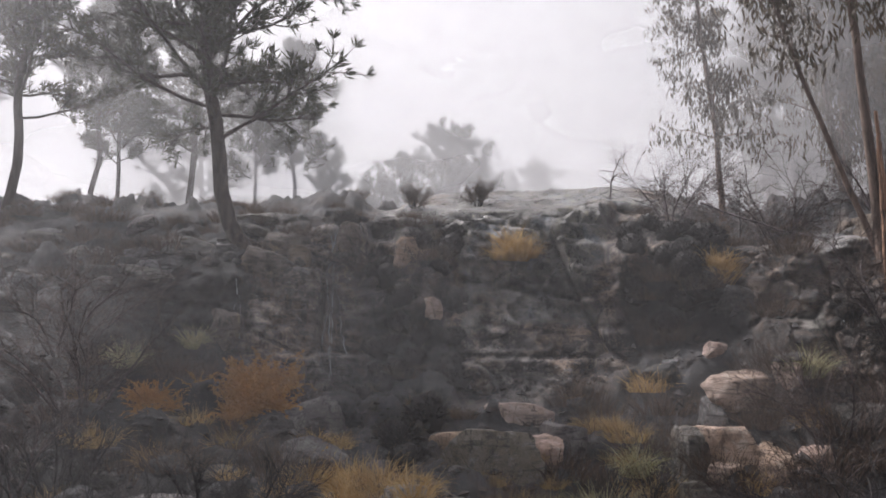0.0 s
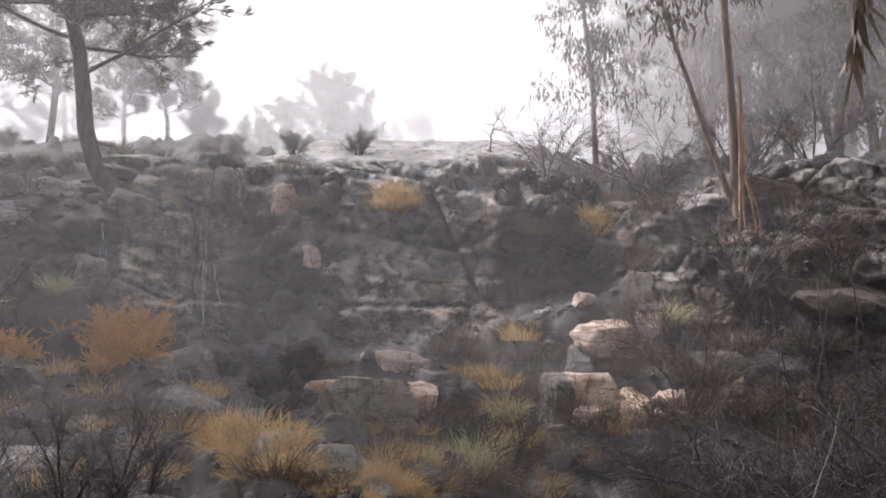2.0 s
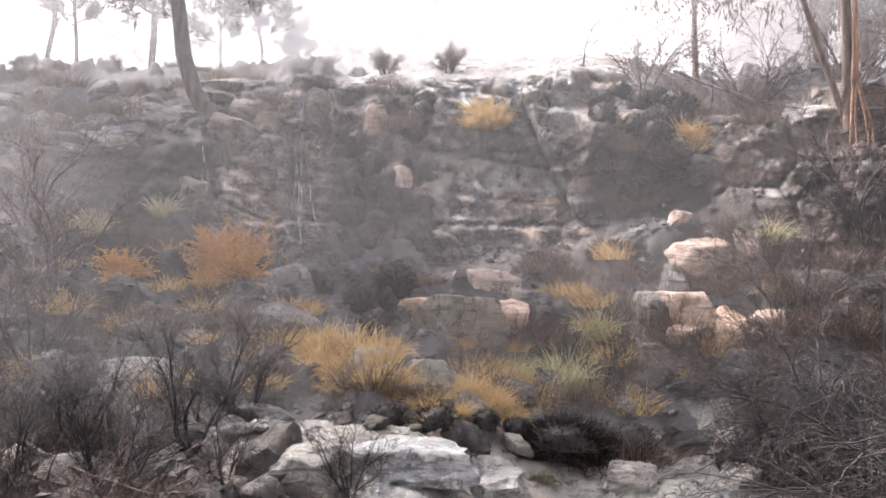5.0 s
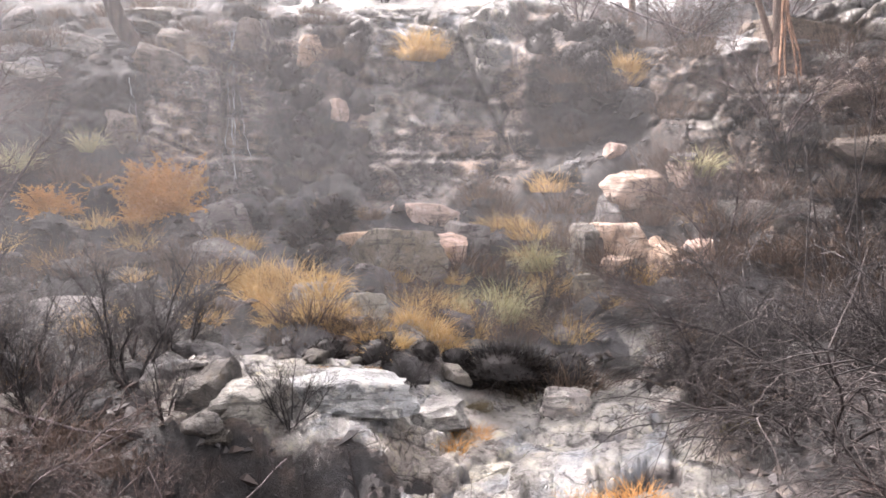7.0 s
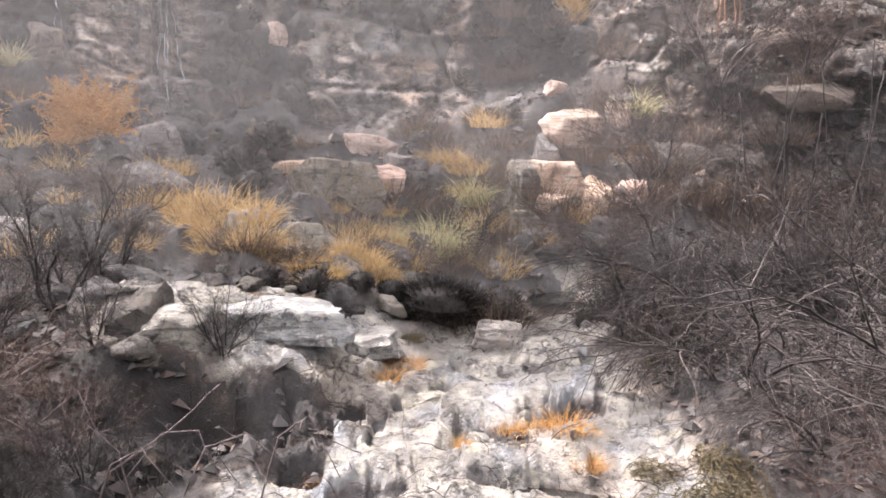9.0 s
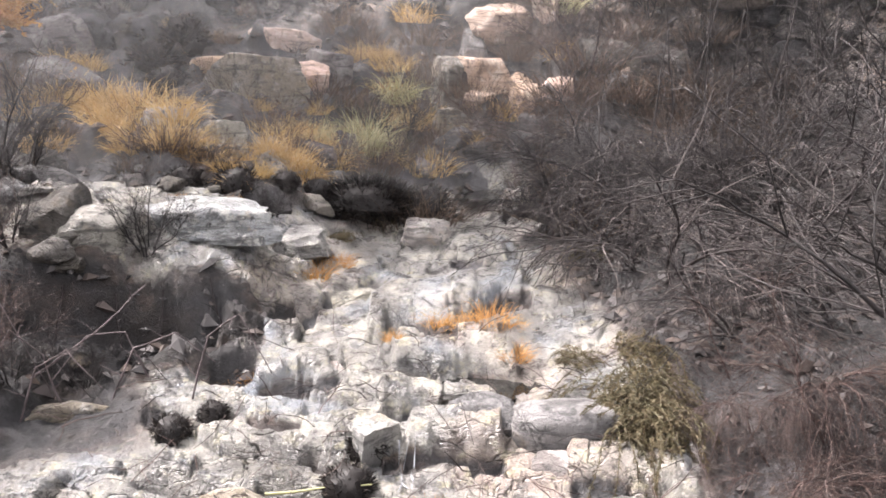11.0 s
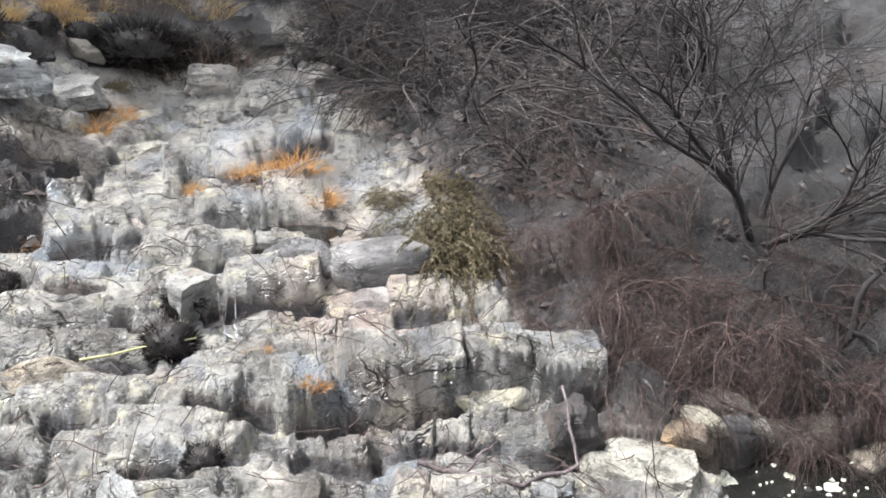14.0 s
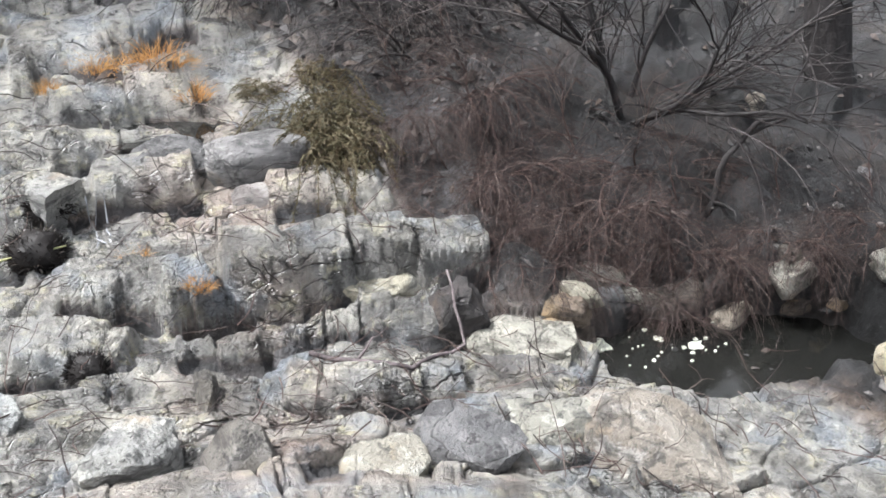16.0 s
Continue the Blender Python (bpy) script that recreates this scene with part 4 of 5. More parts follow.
# stones one can name, bank by bank: x, y, size, turn, look
CLIFF_FOOT_STONES = (
    # spalled pink rocks under the cliff
    (0.25, 9.0, (0.75, 0.6, 0.4), 20, PINK, 0, "pale pink spalled boulder below the cliff"),
    (0.9, 9.4, (0.95, 0.5, 0.3), 15, PINK, 1, "pale pink spalled boulder below the cliff"),
    (0.85, 8.75, (0.8, 0.6, 0.42), -10, PINK, 2, "pink boulder with a broken light face"),
    (1.25, 8.7, (0.5, 0.5, 0.4), 30, GREY, 1, "sooty grey boulder beside pink ones"),
    (0.45, 8.45, (1.05, 0.85, 0.55), 24, LIGHT, 5, "broad pale boulder streaked with soot"),
    (3.05, 8.6, (0.85, 0.5, 0.36), 5, PINK, 3, "pink-topped boulder on the burnt slope"),
    (2.78, 8.5, (0.4, 0.4, 0.4), 60, GREY, 3, "rounded sooty boulder on the burnt slope"),
    (3.0, 9.05, (0.34, 0.3, 0.26), 35, PINK, 4, "small pink boulder on the burnt slope"),
    (3.6, 8.5, (0.4, 0.35, 0.3), 40, PINK, 1, "small pink boulder on the burnt slope"),
    (2.75, 8.0, (0.75, 0.55, 0.5), -12, PINK, 0, "pale pink split boulder on the burnt slope"),
    (2.33, 8.05, (0.3, 0.45, 0.62), 24, GREY, 4, "upright grey boulder on the burnt slope"),
    (3.05, 7.75, (0.45, 0.5, 0.55), 25, PINK, 2, "tilted pale boulder on the burnt slope"),
    (3.35, 7.6, (0.38, 0.34, 0.3), -30, PINK, 3, "pale broken boulder on the burnt slope"),
    (2.55, 7.6, (0.32, 0.3, 0.22), -30, PINK, 4, "small pink boulder on the burnt slope"),
)
SLOPE_STONES = (
    (-1.5, 9.1, (1.0, 0.7, 0.62), 10, GREY, 0, "rounded grey boulder beside orange fern"),
    (-1.1, 9.5, (0.6, 0.5, 0.4), 10, BURNT, 0, "charred boulder beside orange fern"),
    (-1.4, 8.2, (0.9, 0.6, 0.4), -15, GREY, 5, "low grey boulder on the burnt slope"),
    # stones set in the cliff and the outcrop
    (-0.39, 11.4, (0.6, 0.5, 0.55), 10, PINK, 1, "pinkish block set in the dark cliff"),
    (-0.1, 10.85, (0.3, 0.3, 0.3), -50, PINK, 0, "flaking pinkish stone in the dark cliff"),
    (4.9, 9.3, (1.4, 0.9, 0.22), -28, LIGHT, 6, "pale domed rock on top of the outcrop"),
    (-0.35, 7.55, (0.4, 0.3, 0.24), 10, PALE, 3, "small whitish boulder among straw grass"),
    (0.2, 7.45, (0.36, 0.3, 0.28), 40, PALE, 5, "small whitish boulder among straw grass"),
    (2.25, 7.6, (0.5, 0.4, 0.34), 20, GREY, 7, "grey boulder on the burnt slope"),
    (4.0, 1.76, (0.34, 0.22, 0.18), -60, TAN, 3, "tan rock under drooping twigs"),
    (3.3, 2.35, (0.5, 0.25, 0.2), -38, GREY, 4, "low grey rock behind the pool"),
    # ledge and left bank
    (-0.85, 5.85, (1.05, 0.5, 0.34), 4, PALE, 0, "flat pale slab on the ledge"),
    (-0.1, 6.0, (1.0, 0.55, 0.28), -6, PALE, 1, "flat pale slab on the ledge"),
)
BANK_STONES = (
    (0.55, 6.15, (0.75, 0.6, 0.24), 10, PALE, 2, "flat pale slab on the ledge"),
    (-2.55, 6.0, (0.75, 0.5, 0.35), -20, GREY, 5, "wedge of pale rock on the burnt bank"),
    (-2.3, 7.2, (0.8, 0.5, 0.34), 25, GREY, 6, "wedge of pale rock on the burnt bank"),
    (-2.9, 5.6, (0.6, 0.5, 0.45), 10, GREY, 2, "grey boulder on the burnt bank"),
    (-2.35, 5.2, (0.4, 0.45, 0.5), -35, GREY, 1, "pale broken boulder on the burnt bank"),
    # stream bed
    (1.95, 3.98, (0.66, 0.34, 0.34), -14, SMOOTH, 0, "smooth rounded grey rock below the small pool"),
    (2.26, 2.42, (0.26, 0.24, 0.26), -20, BURNT, 2, "black hollowed rock beside the pool"),
    (2.46, 2.14, (0.6, 0.3, 0.26), -40, TAN, 1, "tan rock beside the dark pool"),
    (0.44, 2.24, (0.42, 0.32, 0.3), -8, PALE, 9, "split pale block near the bank"),
    (0.72, 1.92, (0.3, 0.32, 0.28), -22, GREY, 3, "split grey-brown block near the bank"),
    (2.32, 1.22, (0.95, 0.62, 0.4), -58, LIGHT, 6, "large lichened slab in front of the pool"),
    (2.36, 5.78, (0.42, 0.36, 0.34), 20, PALE, 8, "round lichened boulder beside the upper pool"),
    (0.85, 4.15, (0.34, 0.3, 0.28), 30, PALE, 4, "pale round stone in the stream bed"),
    (1.55, 1.62, (0.5, 0.34, 0.3), -45, GREY, 1, "grey boulder near the bank"),
)
STREAM_STONES = (
    (1.2, 1.7, (0.42, 0.34, 0.26), -35, PALE, 2, "pale boulder near the bank"),
    (2.05, 1.62, (0.62, 0.36, 0.3), -48, PALE, 0, "pale slab near the bank"),
    (3.85, 0.62, (0.4, 0.4, 0.36), 0, TAN, 0, "yellow-grey boulder beside the pool"),
    (4.42, 1.4, (0.34, 0.2, 0.16), -60, TAN, 2, "pale stone at the pool's edge"),
    (4.6, 1.2, (0.28, 0.2, 0.16), -65, TAN, 1, "pale stone at the pool's edge"),
    (4.8, 2.43, (0.15, 0.12, 0.14), 10, TAN, 3, "pale broken stone on the ash slope"),
)
NAMED = CLIFF_FOOT_STONES + SLOPE_STONES + BANK_STONES + STREAM_STONES
for k, (x, y, size, turn, kinds, which, label) in enumerate(NAMED):
    if 7 < y < 10:
        size = (size[0], size[1], size[2] * 1.12)
    rock("slab" if "slab" in label or "ledge across" in label else "boulder", kinds[which], x, y, size, turn, ((k * 37) % 9 - 4, (k * 53) % 11 - 5), 0.6 if y > 7.0 and kinds is PINK else 0.5 if y > 7.0 else 0.6 if size[2] < 0.3 else 0.55, label, group="rocks of the stream and slope")

# bedrock blocks of the stream bed, laid in broken courses
rng = random.Random(77)
r = 2.35
while r < 6.5:
    az = -17 + rng.uniform(0, 4)
    while az < (42 if r < 3.4 else 34 - 3.0 * (r - 3.6)):
        length = rng.choice((0.18, 0.26, 0.36, 0.5, 0.7)) * rng.uniform(0.8, 1.2)
        az += math.degrees(length * 0.5 / r)
        x, y = polar(az, r + rng.uniform(-0.07, 0.07))
        pool = ((x - 1.85) / 0.6) ** 2 + ((y - 4.58) / 0.17) ** 2 < 1 or ((x - 2.35) / 0.7) ** 2 + ((y - 6.7) / 0.3) ** 2 < 1
        bank = 4.95 < y < 5.66 and -3 < x < 0.45 or ((x - 1.35) / 0.65) ** 2 + ((y - 6.45) / 0.4) ** 2 < 1
        if rng.random() < 0.09 and not pool and not bank:
            h = rng.uniform(0.14, 0.24)
            me = rng.choice(rng.choice((PALE, PALE, PALE, LIGHT, TAN, GREY)))
            rock("stone", me, x, y, (length * 0.8, rng.uniform(0.16, 0.3), h), -az * 0.8 + rng.gauss(0, 8), (rng.gauss(4, 6), rng.gauss(0, 6)), 0.7, parent=hill)
        az += math.degrees((length * 0.5 + rng.uniform(0.0, 0.06)) / r)
    r += rng.uniform(0.17, 0.27) * (0.75 + 0.08 * r)
# stones round the far edge of the dark pool
for k in range(30):
    a = radians(-50 + 8.2 * k + rng.uniform(-4, 4))
    u, v = 1.12 * math.cos(a), (0.42 + rng.uniform(-0.03, 0.09)) * math.sin(a)
    w = rng.uniform(0.1, 0.26)
    rock("stone", rng.choice(rng.choice((BROWN, GREY, BURNT, TAN))), 3.68 + 0.84 * u + 0.54 * v, 1.52 - 0.54 * u + 0.84 * v, (w * 1.4, w, w * 0.8), rng.uniform(-60, 10), (rng.gauss(0, 8), rng.gauss(0, 8)), 0.5, parent=hill)
# ledges and blocks that stand out of the cliff, the crest and the outcrop
for k in range(62):
    lift = 0.6
    if k < 6:
        az, r, kinds, size, lift = rng.uniform(-19, -5), rng.uniform(10.2, 11.9), BROWN, (rng.uniform(0.35, 0.9), rng.uniform(0.4, 0.6), rng.uniform(0.45, 1.1)), 0.74
    elif k < 10:
        az, r, kinds, size, lift = rng.choice((rng.uniform(-5, 1), rng.uniform(13, 20))), rng.uniform(10, 12), BURNT, (rng.uniform(0.3, 0.7), rng.uniform(0.4, 0.6), rng.uniform(0.3, 0.6)), 0.68
    elif k < 26:
        az, r, kinds, size = rng.uniform(25, 43), rng.uniform(8.8, 11.8), rng.choice((GREY, BROWN, BURNT, BURNT)), (rng.uniform(0.3, 1.3), rng.uniform(0.3, 0.7), rng.uniform(0.16, 0.42))
    else:
        az, r, kinds, size = rng.uniform(-31, -6), rng.uniform(11.3, 13.4), rng.choice((GREY, GREY, BURNT, BURNT, BURNT)), (rng.uniform(0.3, 0.9), rng.uniform(0.3, 0.7), rng.uniform(0.12, 0.3))
    rock("stone", rng.choice(kinds), *polar(az, r), size, -az + rng.gauss(0, 10), (rng.gauss(10, 9), rng.gauss(-4, 9)), lift, parent=hill)
# loose stones on the burnt slope, the left bank and the hilltop
for k in range(400):
    if k < 220:
        az, r, kinds, lo, hi = rng.uniform(-30, 44), rng.uniform(6.6, 9.8), BURNT if rng.random() < 0.62 else GREY, 0.08, 0.34
    elif k < 300:
        az, r, kinds, lo, hi = rng.uniform(-31, -9), rng.uniform(5.2, 9.4), rng.choice((GREY, BURNT, BURNT)), 0.12, 0.45
    elif k < 360:
        az, r, kinds, lo, hi = rng.uniform(-31, -6), rng.uniform(11.2, 13.4), rng.choice((GREY, BURNT, BURNT)), 0.1, 0.3
    else:
        az, r, kinds, lo, hi = rng.uniform(46, 76), rng.uniform(4.5, 7.5), GREY if rng.random() < 0.4 else BURNT, 0.04, 0.13
    s = lo + (hi - lo) * rng.random() ** 2
    rock("stone", rng.choice(kinds), *polar(az, r), (s * 1.3, s, s * rng.uniform(0.35, 0.75)), rng.uniform(0, 360), (rng.gauss(0, 10), rng.gauss(0, 10)), 0.35, parent=hill)


# ---- grass, fern and heath ----
def tussock(name, seed, blades, height, spread, sag, width, material, label, category="grass", group="tussocks on the slope"):
    b = Brush(seed)
    for _ in range(blades):
        a, q = b.rng.uniform(0, 6.283), b.rng.random() ** 0.7
        out = Vector((math.cos(a), math.sin(a), 0))
        d = (out * (0.15 + 0.75 * q * b.rng.random()) + Vector((b.rng.gauss(0, 0.3), b.rng.gauss(0, 0.3), 1))).normalized()
        b.blade(out * (q * spread * 0.45) + Vector((0, 0, -0.06)), d, height * b.rng.uniform(0.3, 1.2), width, sag * b.rng.uniform(0.5, 1.5), 3)
    return tagged(b.done(name, material, flat=True), label, category, group if label else "")


def sow(src, spots, jitter=0.15):
    stand(src, spots[0][0], spots[0][1], 0, spots[0][2])
    for k, (x, y, s) in enumerate(spots[1:]):
        again(src, x, y, 47 * k + 20, s)


FERNS = [(-2.12 + rng.gauss(0, 0.17), 8.9 + 0.05 * k + rng.gauss(0, 0.05), rng.uniform(0.5, 0.8)) for k in range(17)] + [(-3.1 + rng.gauss(0, 0.13), 8.75 + rng.gauss(0, 0.14), rng.uniform(0.35, 0.5)) for _ in range(6)] + [(-1.3, 8.15, 0.35), (-2.65, 9.1, 0.4)]


def fern_clump(seed, fronds, height):
    """Dead bracken: bent fronds with withered leaflets on both sides."""
    b = Brush(seed)
    g = b.rng
    for _ in range(fronds):
        a = g.uniform(0, 6.283)
        d = Vector((math.cos(a) * g.uniform(0.1, 0.9), math.sin(a) * g.uniform(0.1, 0.9), 1))
        way = b.path((g.gauss(0, 0.1), g.gauss(0, 0.1), -0.05), d, height * g.uniform(0.5, 1.2), 9, 0.14, -0.16)
        b.tube(way, [0.004] * 9 + [0.002], 3)
        for k in range(2, 10):
            ax = (way[k] - way[k - 1]).normalized()
            for _s in range(5):
                dd = (ax * 0.5 + Vector((g.gauss(0, 0.8), g.gauss(0, 0.8), g.gauss(-0.35, 0.5)))).normalized()
                b.leaf(way[k].lerp(way[k - 1], g.random()), dd, height * g.uniform(0.07, 0.2) * (1.2 - k / 12), 0.022)
    return tagged(b.done("dead_fern", M_ORANGE, flat=True), "dead orange fern in a dense drooping clump", "fern", "tussocks on the slope")


sow(fern_clump(31, 34, 0.75), FERNS)
STRAW = [(-1.25 + 1.05 * k / 17 + rng.gauss(0, 0.12), 8.0 - 0.75 * k / 17 + rng.gauss(0, 0.12), rng.uniform(0.4, 0.75)) for k in range(20)] + [(-0.1 + 0.1 * k, 7.12 + rng.gauss(0, 0.1), rng.uniform(0.35, 0.6)) for k in range(12)]
sow(tussock("grass_tussock", 32, 310, 0.52, 0.5, 1.7, 0.011, M_STRAW, "yellow straw grass tussock on the slope"),
    STRAW + [(-1.15, 7.9, 0.5), (-1.3, 8.5, 0.5), (0.85, 11.3, 0.7), (1.0, 11.3, 0.85), (1.15, 11.3, 0.7), (0.95, 11.45, 0.8), (3.4, 9.9, 0.7), (3.5, 10.1, 0.7), (3.35, 10.2, 0.7), (1.05, 7.35, 0.7), (1.75, 8.7, 0.45)])
sow(tussock("grass_tussock", 33, 420, 0.6, 0.36, 1.9, 0.008, M_PALE_GRASS, "pale bleached grass tussock with arching blades"),
    ((1.36, 7.25, 0.85), (1.55, 7.4, 0.6), (1.85, 8.1, 0.75), (1.2, 7.5, 0.7), (-3.55, 9.25, 0.7), (-3.0, 9.9, 0.6), (3.75, 8.45, 0.7), (0.3, 9.0, 0.4), (0.95, 7.75, 0.6)))
sow(tussock("grass_tussock", 34, 200, 0.2, 0.34, 1.6, 0.006, M_ORANGE, "short orange grass tuft between wet ledges"),
    ((1.85, 5.02, 0.95), (1.68, 5.08, 0.9), (1.5, 5.15, 0.7), (1.98, 4.98, 0.7), (1.93, 4.72, 0.7), (0.05, 5.0, 0.6), (0.2, 5.05, 0.5), (0.7, 5.85, 0.9), (0.9, 5.85, 0.7), (1.15, 5.0, 0.45), (2.35, 3.95, 0.5), (1.05, 3.6, 0.4), (-0.25, 6.35, 0.5), (0.15, 6.4, 0.45), (1.15, 3.1, 0.4)))
small = tussock("dry_grass", 38, 320, 0.34, 0.5, 1.6, 0.005, M_STRAW, "small dry grass tuft on burnt soil")
sow(small, [(*polar(rng.uniform(-28, 26), rng.uniform(6.8, 9.8)), rng.uniform(0.4, 1.0)) for _ in range(46)])
stalks = tussock("stalk_clump", 39, 320, 0.5, 0.7, 0.5, 0.004, M_BROWN, "thin brown stalks on burnt soil")
sow(stalks, [(*polar(rng.uniform(-30, 40), rng.uniform(6.8, 10.2)), rng.uniform(0.5, 1.1)) for _ in range(46)])


def burnt_tussock(seed, rx, ry, rz, blades, length, label):
    """A charred grass stump: a dark dome bristling with short burnt stubble."""
    ob = new("burnt_tussock")
    core = new("core", rock_mesh("core", seed, M_SOOT, box=0.05, cuts=0, rough=0.16, sub=3))
    core.parent, core.location, core.scale = ob, (0, 0, 0.02), (rx * 0.95, ry * 0.95, rz * 0.95)
    b = Brush(seed + 1)
    g = b.rng
    for _ in range(blades):
        a, h = g.uniform(0, 6.283), g.uniform(-0.1, 1.0)
        w = math.sqrt(max(0.0, 1 - h * h))
        d = Vector((math.cos(a) * w, math.sin(a) * w, h))
        p = Vector((d.x * rx, d.y * ry, d.z * rz)) * 0.92
        b.blade(p, (d + Vector((g.gauss(0, 0.35), g.gauss(0, 0.35), 0.35 + g.gauss(0, 0.3)))).normalized(), length * g.uniform(0.5, 1.3), 0.006 + 0.04 * length, 0.6, 3)
    stub = b.done("stubble", M_SOOT, ob, True)
    stub["kind"] = "stuff"
    return tagged(ob, label, "burnt tussock", "burnt tussocks")


burnt = burnt_tussock(610, 0.15, 0.15, 0.14, 420, 0.06, "charred black grass stump")
stand(burnt_tussock(640, 0.42, 0.3, 0.23, 3000, 0.1, "large charred black mound beside the upper pool"), 1.22, 6.42, size=1.0, sink=0.0)
sow(burnt, [(*polar(rng.choice((rng.uniform(-5.5, 1), rng.uniform(13, 20))), rng.uniform(10, 11.8)), rng.uniform(0.7, 1.4)) for _ in range(46)] + [(1.75, 6.4, 1.3), (2.36, 5.98, 0.85), (0.63, 3.8, 0.95), (0.8, 4.12, 0.75), (-0.3, 4.5, 0.8), (-0.05, 4.6, 0.6),
           (-1.0, 9.75, 1.2), (-0.2, 9.3, 1.6), (-0.5, 8.9, 1.6), (-0.35, 8.5, 1.4), (0.55, 2.95, 0.6), (-1.4, 11.9, 1.2), (-0.9, 11.8, 1.2)])
for x, y, size in ((-0.2, 6.8, 1.15), (0.22, 6.8, 1.3), (0.6, 6.78, 0.7), (0.84, 6.72, 0.9)):
    again(burnt, x, y, x * 90, size, 0.02)
heath = tussock("heath_clump", 36, 320, 0.4, 0.8, 0.9, 0.009, M_BROWN, "scorched brown heath clump", "heath", "heath on the slope")
spots = [(1.5, 6.35, 0.9), (1.75, 6.3, 0.8), (2.85, 5.9, 1.2), (1.1, 8.2, 0.9), (1.5, 8.3, 0.9)] + [(*polar(rng.uniform(24, 40), rng.uniform(7.2, 9.3)), rng.uniform(0.6, 1.2)) for _ in range(20)]
for k in range(184):
    if k < 62:
        az, r = rng.uniform(-30, 40), rng.uniform(7.2, 10.0)
    elif k < 82:
        az, r = rng.choice((rng.uniform(-5.5, 0), rng.uniform(13, 20))), rng.uniform(10, 12.2)
    elif k < 108:
        az, r = rng.uniform(17, 25), rng.uniform(10.5, 14)
    elif k < 172:
        az, r = rng.uniform(-32, -5), rng.uniform(11.5, 16)
    else:
        az, r = rng.uniform(-28, -10), rng.uniform(5.6, 6.4)
    spots.append((*polar(az, r), rng.uniform(0.3, 0.85)))
sow(heath, spots)


# ---- shrubs ----
def shrub(name, seed, stems, height, spread, droop, material, twig_material, label, fine=4, lean=(0, 0), thick=0.02):
    """A burnt shrub: stems that fork and fork again into fine twigs."""
    ob = new(name)
    tw = Brush(seed + 500)
    for s in range(stems):
        b = Brush(seed + s)
        rng = b.rng
        a = s * 6.283 / stems + rng.uniform(-0.4, 0.4)
        d = Vector((math.cos(a) * spread + lean[0], math.sin(a) * spread + lean[1], 1))
        n = 8
        way = b.path((0.07 * math.cos(a), 0.07 * math.sin(a), -0.08), d, height * rng.uniform(0.7, 1.05), n, 0.13, -0.02)
        b.tube(way, [thick * (1 - 0.8 * k / n) + 0.002 for k in range(n + 1)], 5)
        for k in range(2, n + 1):
            for _ in range(2):
                d2 = (way[k] - way[k - 1]).normalized() + Vector((rng.gauss(0, 0.55), rng.gauss(0, 0.55), rng.gauss(0.1, 0.35)))
                w2 = tw.path(way[k], d2, height * rng.uniform(0.2, 0.5), 4, 0.16, -0.06 * droop)
                tw.tube(w2, [thick * 0.24 * (1 - 0.19 * q) + 0.001 for q in range(5)], 3)
                for q in (1, 2, 3, 4):
                    for _f in range(fine):
                        d3 = (w2[q] - w2[q - 1]).normalized() + Vector((rng.gauss(0, 0.6), rng.gauss(0, 0.6), rng.gauss(0, 0.4) - 0.5 * droop))
                        w3 = tw.path(w2[q], d3, height * rng.uniform(0.08, 0.26), 2, 0.2, -0.2 * droop)
                        tw.tube(w3, [0.002, 0.0016, 0.001], 3)
        b.done("stem", material, ob)
    tagged(tw.done("twig_spray", twig_material, ob), kind="stuff")
    return tagged(ob, label, "shrub", "burnt shrubs")


bush_left = stand(shrub("burnt_shrub", 40, 9, 1.0, 0.45, 0.0, M_BLACK_WOOD, M_BLACK_WOOD, "charred upright shrub with bare black twigs", 2, thick=0.013), -1.75, 6.6)
for k, (x, y, size) in enumerate(((-2.6, 6.5, 0.8), (-2.2, 6.0, 0.75), (-3.1, 6.2, 0.85), (-2.75, 5.6, 0.7), (-1.45, 6.9, 0.7), (-3.3, 7.2, 0.8), (-1.3, 5.75, 0.45))):
    again(bush_left, x, y, 57 * k, size)
again(bush_left, -0.45, 5.7, 80, 0.45)
again(bush_left, -2.9, 5.2, 140, 0.7)
again(bush_left, 0.45, 6.45, 10, 0.3)
for k, (x, y) in enumerate(((-1.9, 5.0), (-1.2, 4.9), (-2.5, 5.1), (-0.85, 5.15), (-2.2, 4.7), (-1.55, 4.7))):
    again(bush_left, x, y, k * 80, 0.36 + 0.05 * (k % 3))
again(bush_left, 1.65, 7.3, 200, 0.6)
for k in range(11):
    az, r = 25 + 1.5 * k, (8.9, 9.6, 7.0, 9.2, 8.3)[k % 5]
    again(bush_left, *polar(az, r), k * 71, 0.4 + 0.07 * (k % 4))
for k in range(6):
    again(bush_left, *polar(23 + 2.2 * k, 6.3 + 0.3 * (k % 3)), k * 97, 0.42 + 0.06 * (k % 3))
brown_bush = stand(shrub("burnt_shrub", 60, 8, 1.0, 0.5, 0.3, M_GREY_TWIG, M_RED_TWIG, "bare shrub with brownish dry twigs", 2, thick=0.01), -2.1, 5.3)
